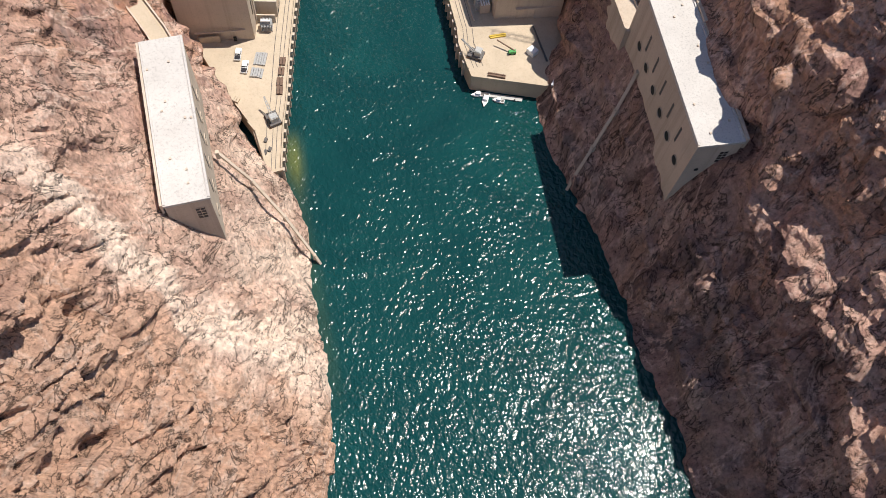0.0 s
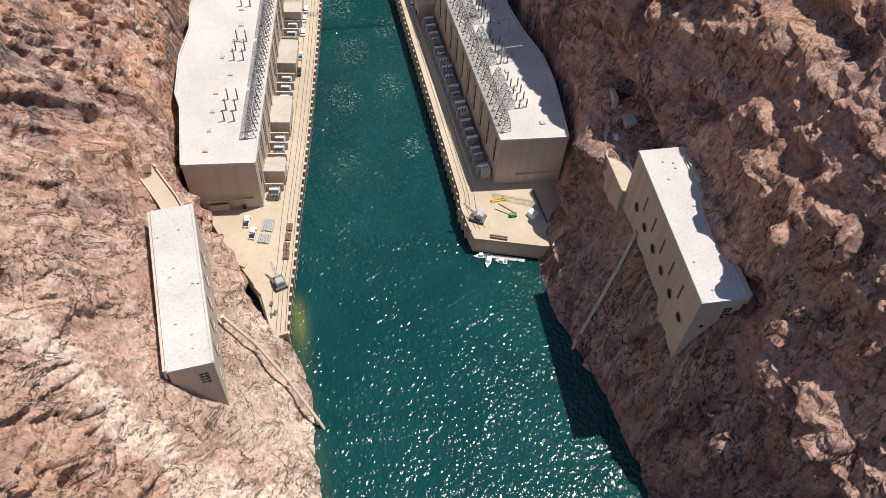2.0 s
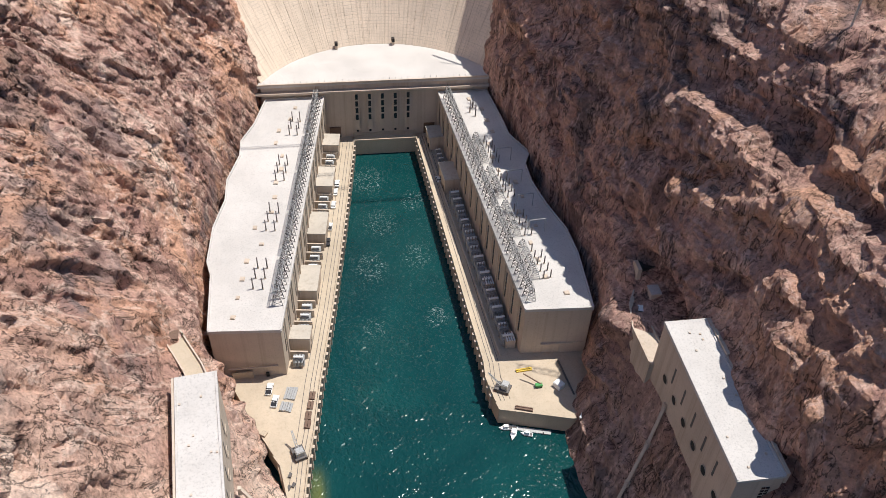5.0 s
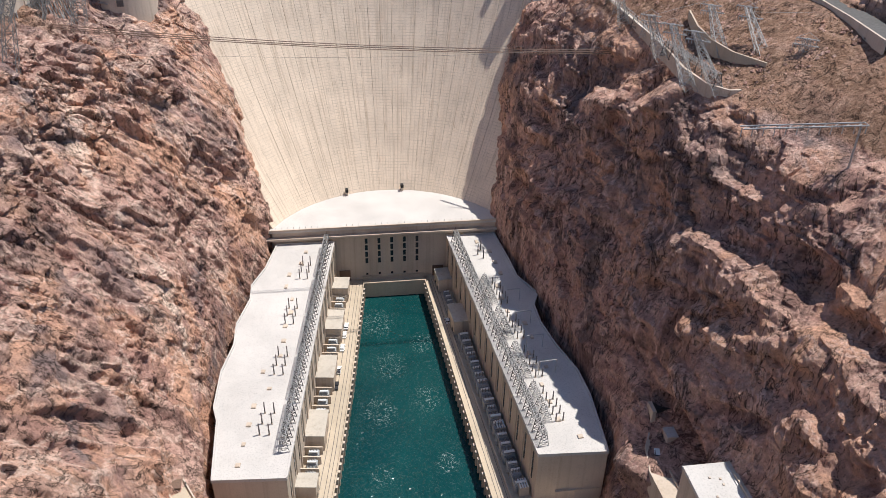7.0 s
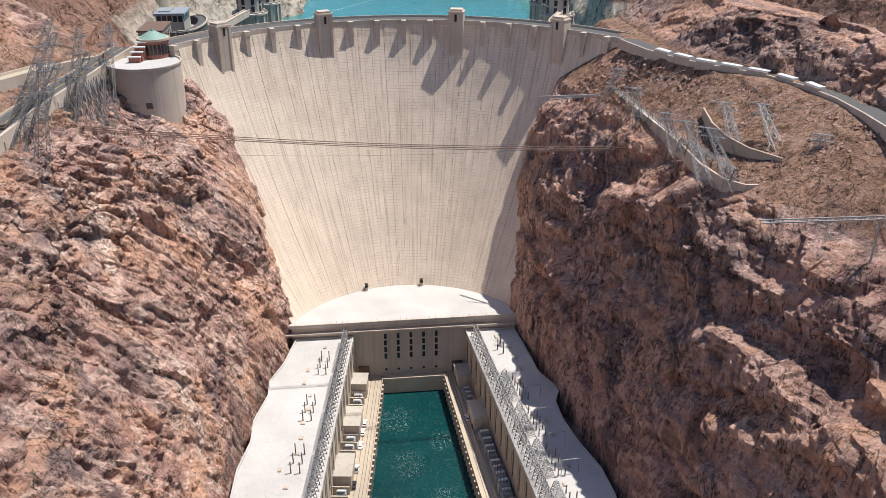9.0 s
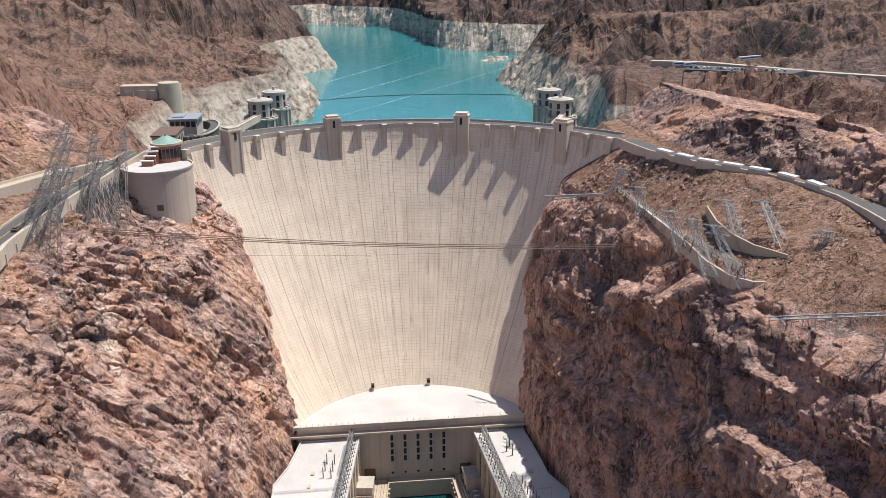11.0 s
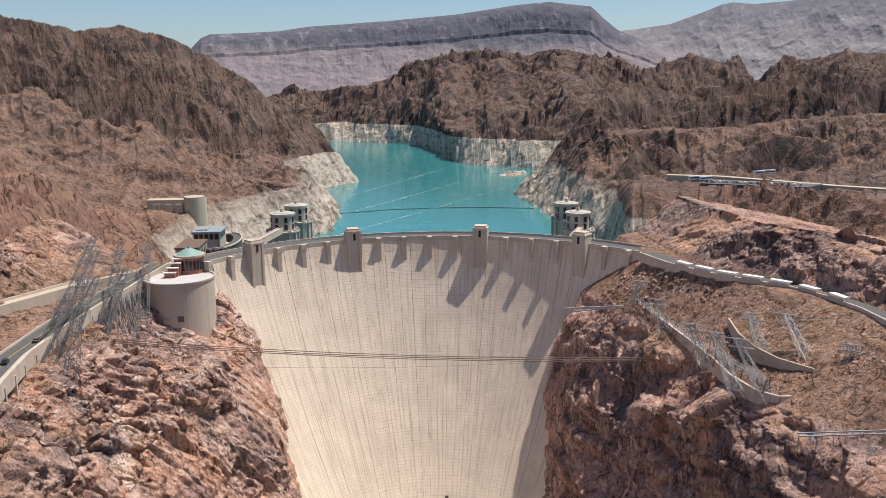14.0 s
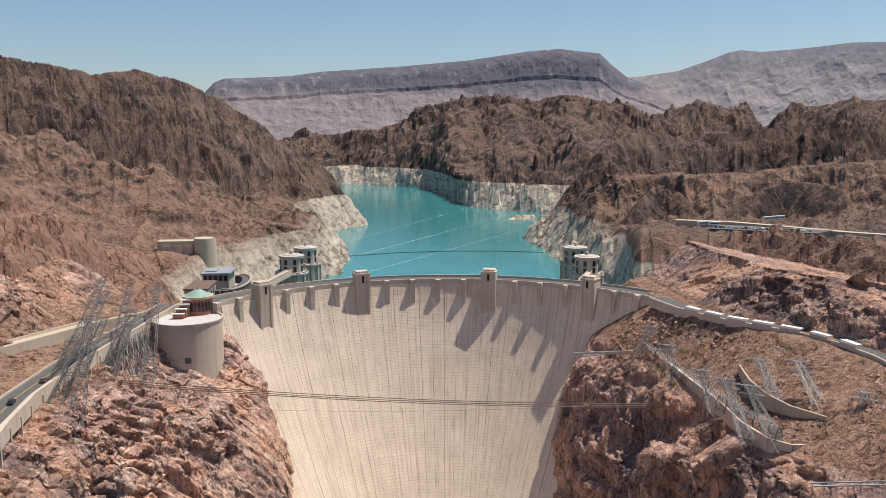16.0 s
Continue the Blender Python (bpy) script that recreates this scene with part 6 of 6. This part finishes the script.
for base, top, sz in (((128, 402, 152), (128, 378, 176), 4.5), ((133, 358, 155), (125, 347, 175), 4.5), ((134, 312, 155), (125, 308, 175), 5), ((134, 282, 154), (128, 293, 176), 5), ((142, 274, 155), (133, 284, 176), 5),
                      ((164, 275, 157), (160, 300, 180), 6), ((152, 297, 162), (150, 310, 178), 5), ((172, 276, 158), (171, 272, 176), 5)):
    lattice_tower("grey galvanised lattice tower on the east terrace", base, top, sz, 1.8, ((0.86, 4.5, -35), (1.0, 4.0, -35)), 8, STEEL, 0.2)
for a, b in (((132, 405), (135, 312)), ((136, 312), (141, 274)), ((160, 273), (180, 262))):
    gantry(a, b, 157, 6, 8, "grey switchyard gantry along the terrace wall", 4.0, 0.22, "terrace gantries")
pk = Solid().bar((100, 418, 152.5), (126, 399, 158), 0.9).bar((103, 410, 153), (140, 400, 158.5), 0.5).done("pipe_bridge", STEEL)
tagged(pk, "grey pipe bridge between dam and terrace", "pipe bridge")
vc = thing("vent_chute", "pale concrete chute beside the dam's east end", "chute", (126, 428, 152))
Solid().add([(117, 437, 150), (128, 432, 152), (138, 422, 162), (134, 428, 162), (117, 437, 146), (128, 432, 146), (138, 422, 150), (134, 428, 150)], [(0, 1, 2, 3), (4, 7, 6, 5), (0, 4, 5, 1), (1, 5, 6, 2), (2, 6, 7, 3), (3, 7, 4, 0)]).done("slab", CONCRETE_TAN, vc)
boom = thing("cantilever_rack", "galvanised cantilever rack of insulators over the east cliff", "steel rack", (150, 215, 168))
for o in (0, 2.4):
    Solid().bar((128, 226 + o, 163), (162, 214 + o, 168), 0.35).done("chord", STEEL, boom)
for i in range(12):
    f = i / 11
    Solid().bar((128 + 34 * f, 226 - 12 * f, 163 + 5 * f), (128 + 34 * min(f + 0.09, 1), 228.4 - 12 * f, 163 + 5 * f), 0.2).bar((128 + 34 * f, 227 - 12 * f, 163 + 5 * f), (128 + 34 * f, 227 - 12 * f, 160 + 5 * f), 0.25).done("rung", STEEL, boom)
Solid().bar((160, 215, 140), (160, 215, 168), 0.5).done("post", STEEL, boom)

# car park and roads on the far east bank
pk_road = [(262, 716, 189.5), (278, 708, 189.5), (300, 690, 190.2), (325, 660, 190), (360, 610, 190), (400, 560, 191), (440, 500, 192)]
pr = thing("far_road", "pale road across the far east bank", "road", pk_road[0])
strip(pk_road, 8, 0.9, 6).done("roadway", CONCRETE_TAN, pr)
lot = thing("car_park", "grey gravel car park on the far east bank", "car park", (310, 640, 190))
Solid().prism([(262, 640), (330, 600), (352, 618), (280, 668)], 180, 191.2).done("surface", ASPHALT, lot)
kk = random.Random(5)
for i in range(22):
    f = i / 21
    car(270 + 60 * f + kk.uniform(-1, 1), 647 - 35 * f, 191.2, 60, kk.choice((WHITE_PAINT, WHITE_PAINT, BLACK_PAINT, STEEL, RUST)), "car parked in a row on the far car park", False)
for i, (x, y) in enumerate(((268, 668), (276, 664), (340, 700), (352, 706))):
    b = thing("coach", "white coach parked on the far bank", "coach", (x, y, 191), "coaches")
    Solid().box(-5.5, 5.5, -1.3, 1.3, 0.5, 3.4, pose(x, y, 190.6, 0, 0, 15)).done("body", WHITE_PAINT, b)
    Solid().box(-5.3, 5.3, -1.36, 1.36, 1.7, 2.6, pose(x, y, 190.6, 0, 0, 15)).done("window_band", GLASS, b)
    for sx in (-3.5, 3.5):
        Solid().tube(0, 0, -1.35, 1.35, 0.5, 0.5, 10, pose(x, y, 191.1, 0, 0, 15) @ pose(sx, 0, 0, 90, 0, 0)).done("wheel", RUBBER, b)


# ---- cables ----
def cable(name, label, a, b, sag, r, mat, n=24):
    """One square rope with a sag, in one piece."""
    a, b = Vector(a), Vector(b)
    side = Vector((b.y - a.y, a.x - b.x, 0)).normalized() * r / 2
    up = Vector((0, 0, r / 2))
    v, f = [], []
    for i in range(n + 1):
        t = i / n
        p = a + (b - a) * t - Vector((0, 0, sag * 4 * t * (1 - t)))
        v += [p + side, p + up, p - side, p - up]
    for i in range(n):
        f += [(4 * i + k, 4 * i + (k + 1) % 4, 4 * i + 4 + (k + 1) % 4, 4 * i + 4 + k) for k in range(4)]
    f += [(0, 1, 2, 3), (4 * n + 3, 4 * n + 2, 4 * n + 1, 4 * n)]
    return tagged(Solid().add(v, f).done(name, mat), label, "cable", "cables")


for o, dz in ((0, 0), (1.2, 0.5), (-0.8, -0.5)):
    cable("cableway_rope", "brown steel cableway rope slung across the gorge", (-118, 350 + o, 164.2 + dz), (132, 350 + o, 146 + dz), 3.2, 0.34, RUST)
for a, b, sag in (((-131, 350, 165.2), (125, 350, 150), 5), ((-120, 330, 162), (130, 330, 156), 5)):
    cable("power_line", "thin dark power line across the gorge", a, b, sag, 0.09, STEEL_DARK)
for a, b, sag in (((-66, 600, 168), (420, 900, 262), 5), ((-66, 560, 160), (420, 860, 250), 5), ((-70, 620, 176), (420, 950, 280), 5), ((-62, 540, 150), (134, 560, 152), 3), ((128, 378, 176), (420, 560, 236), 4), ((125, 347, 175), (420, 520, 222), 4), ((160, 300, 180), (400, 470, 215), 3), ((160, 300, 178), (330, 250, 196), 3), ((125, 308, 175), (330, 380, 206), 3)):
    cable("power_line", "pale power line strung over the lake end", a, b, sag, 0.09, STEEL)
bu = [(-52, 958, 125.2), (20, 985, 125.2), (85, 991, 125.2), (140, 985, 125.2), (192, 970, 125.2)]
boom_line = thing("buoy_line", "floating safety boom line across the lake", "buoy line", bu[0])
Solid().path(bu, 0.7).done("rope", STEEL_DARK, boom_line)
for i in range(40):
    f = i / 40 * 4
    a, b = Vector(bu[int(f)]), Vector(bu[int(f) + 1])
    p = a + (b - a) * (f % 1)
    Solid().tube(p.x, p.y, 124.9, 126.0, 0.7, 0.5, 8).done("buoy", RUST, boom_line)
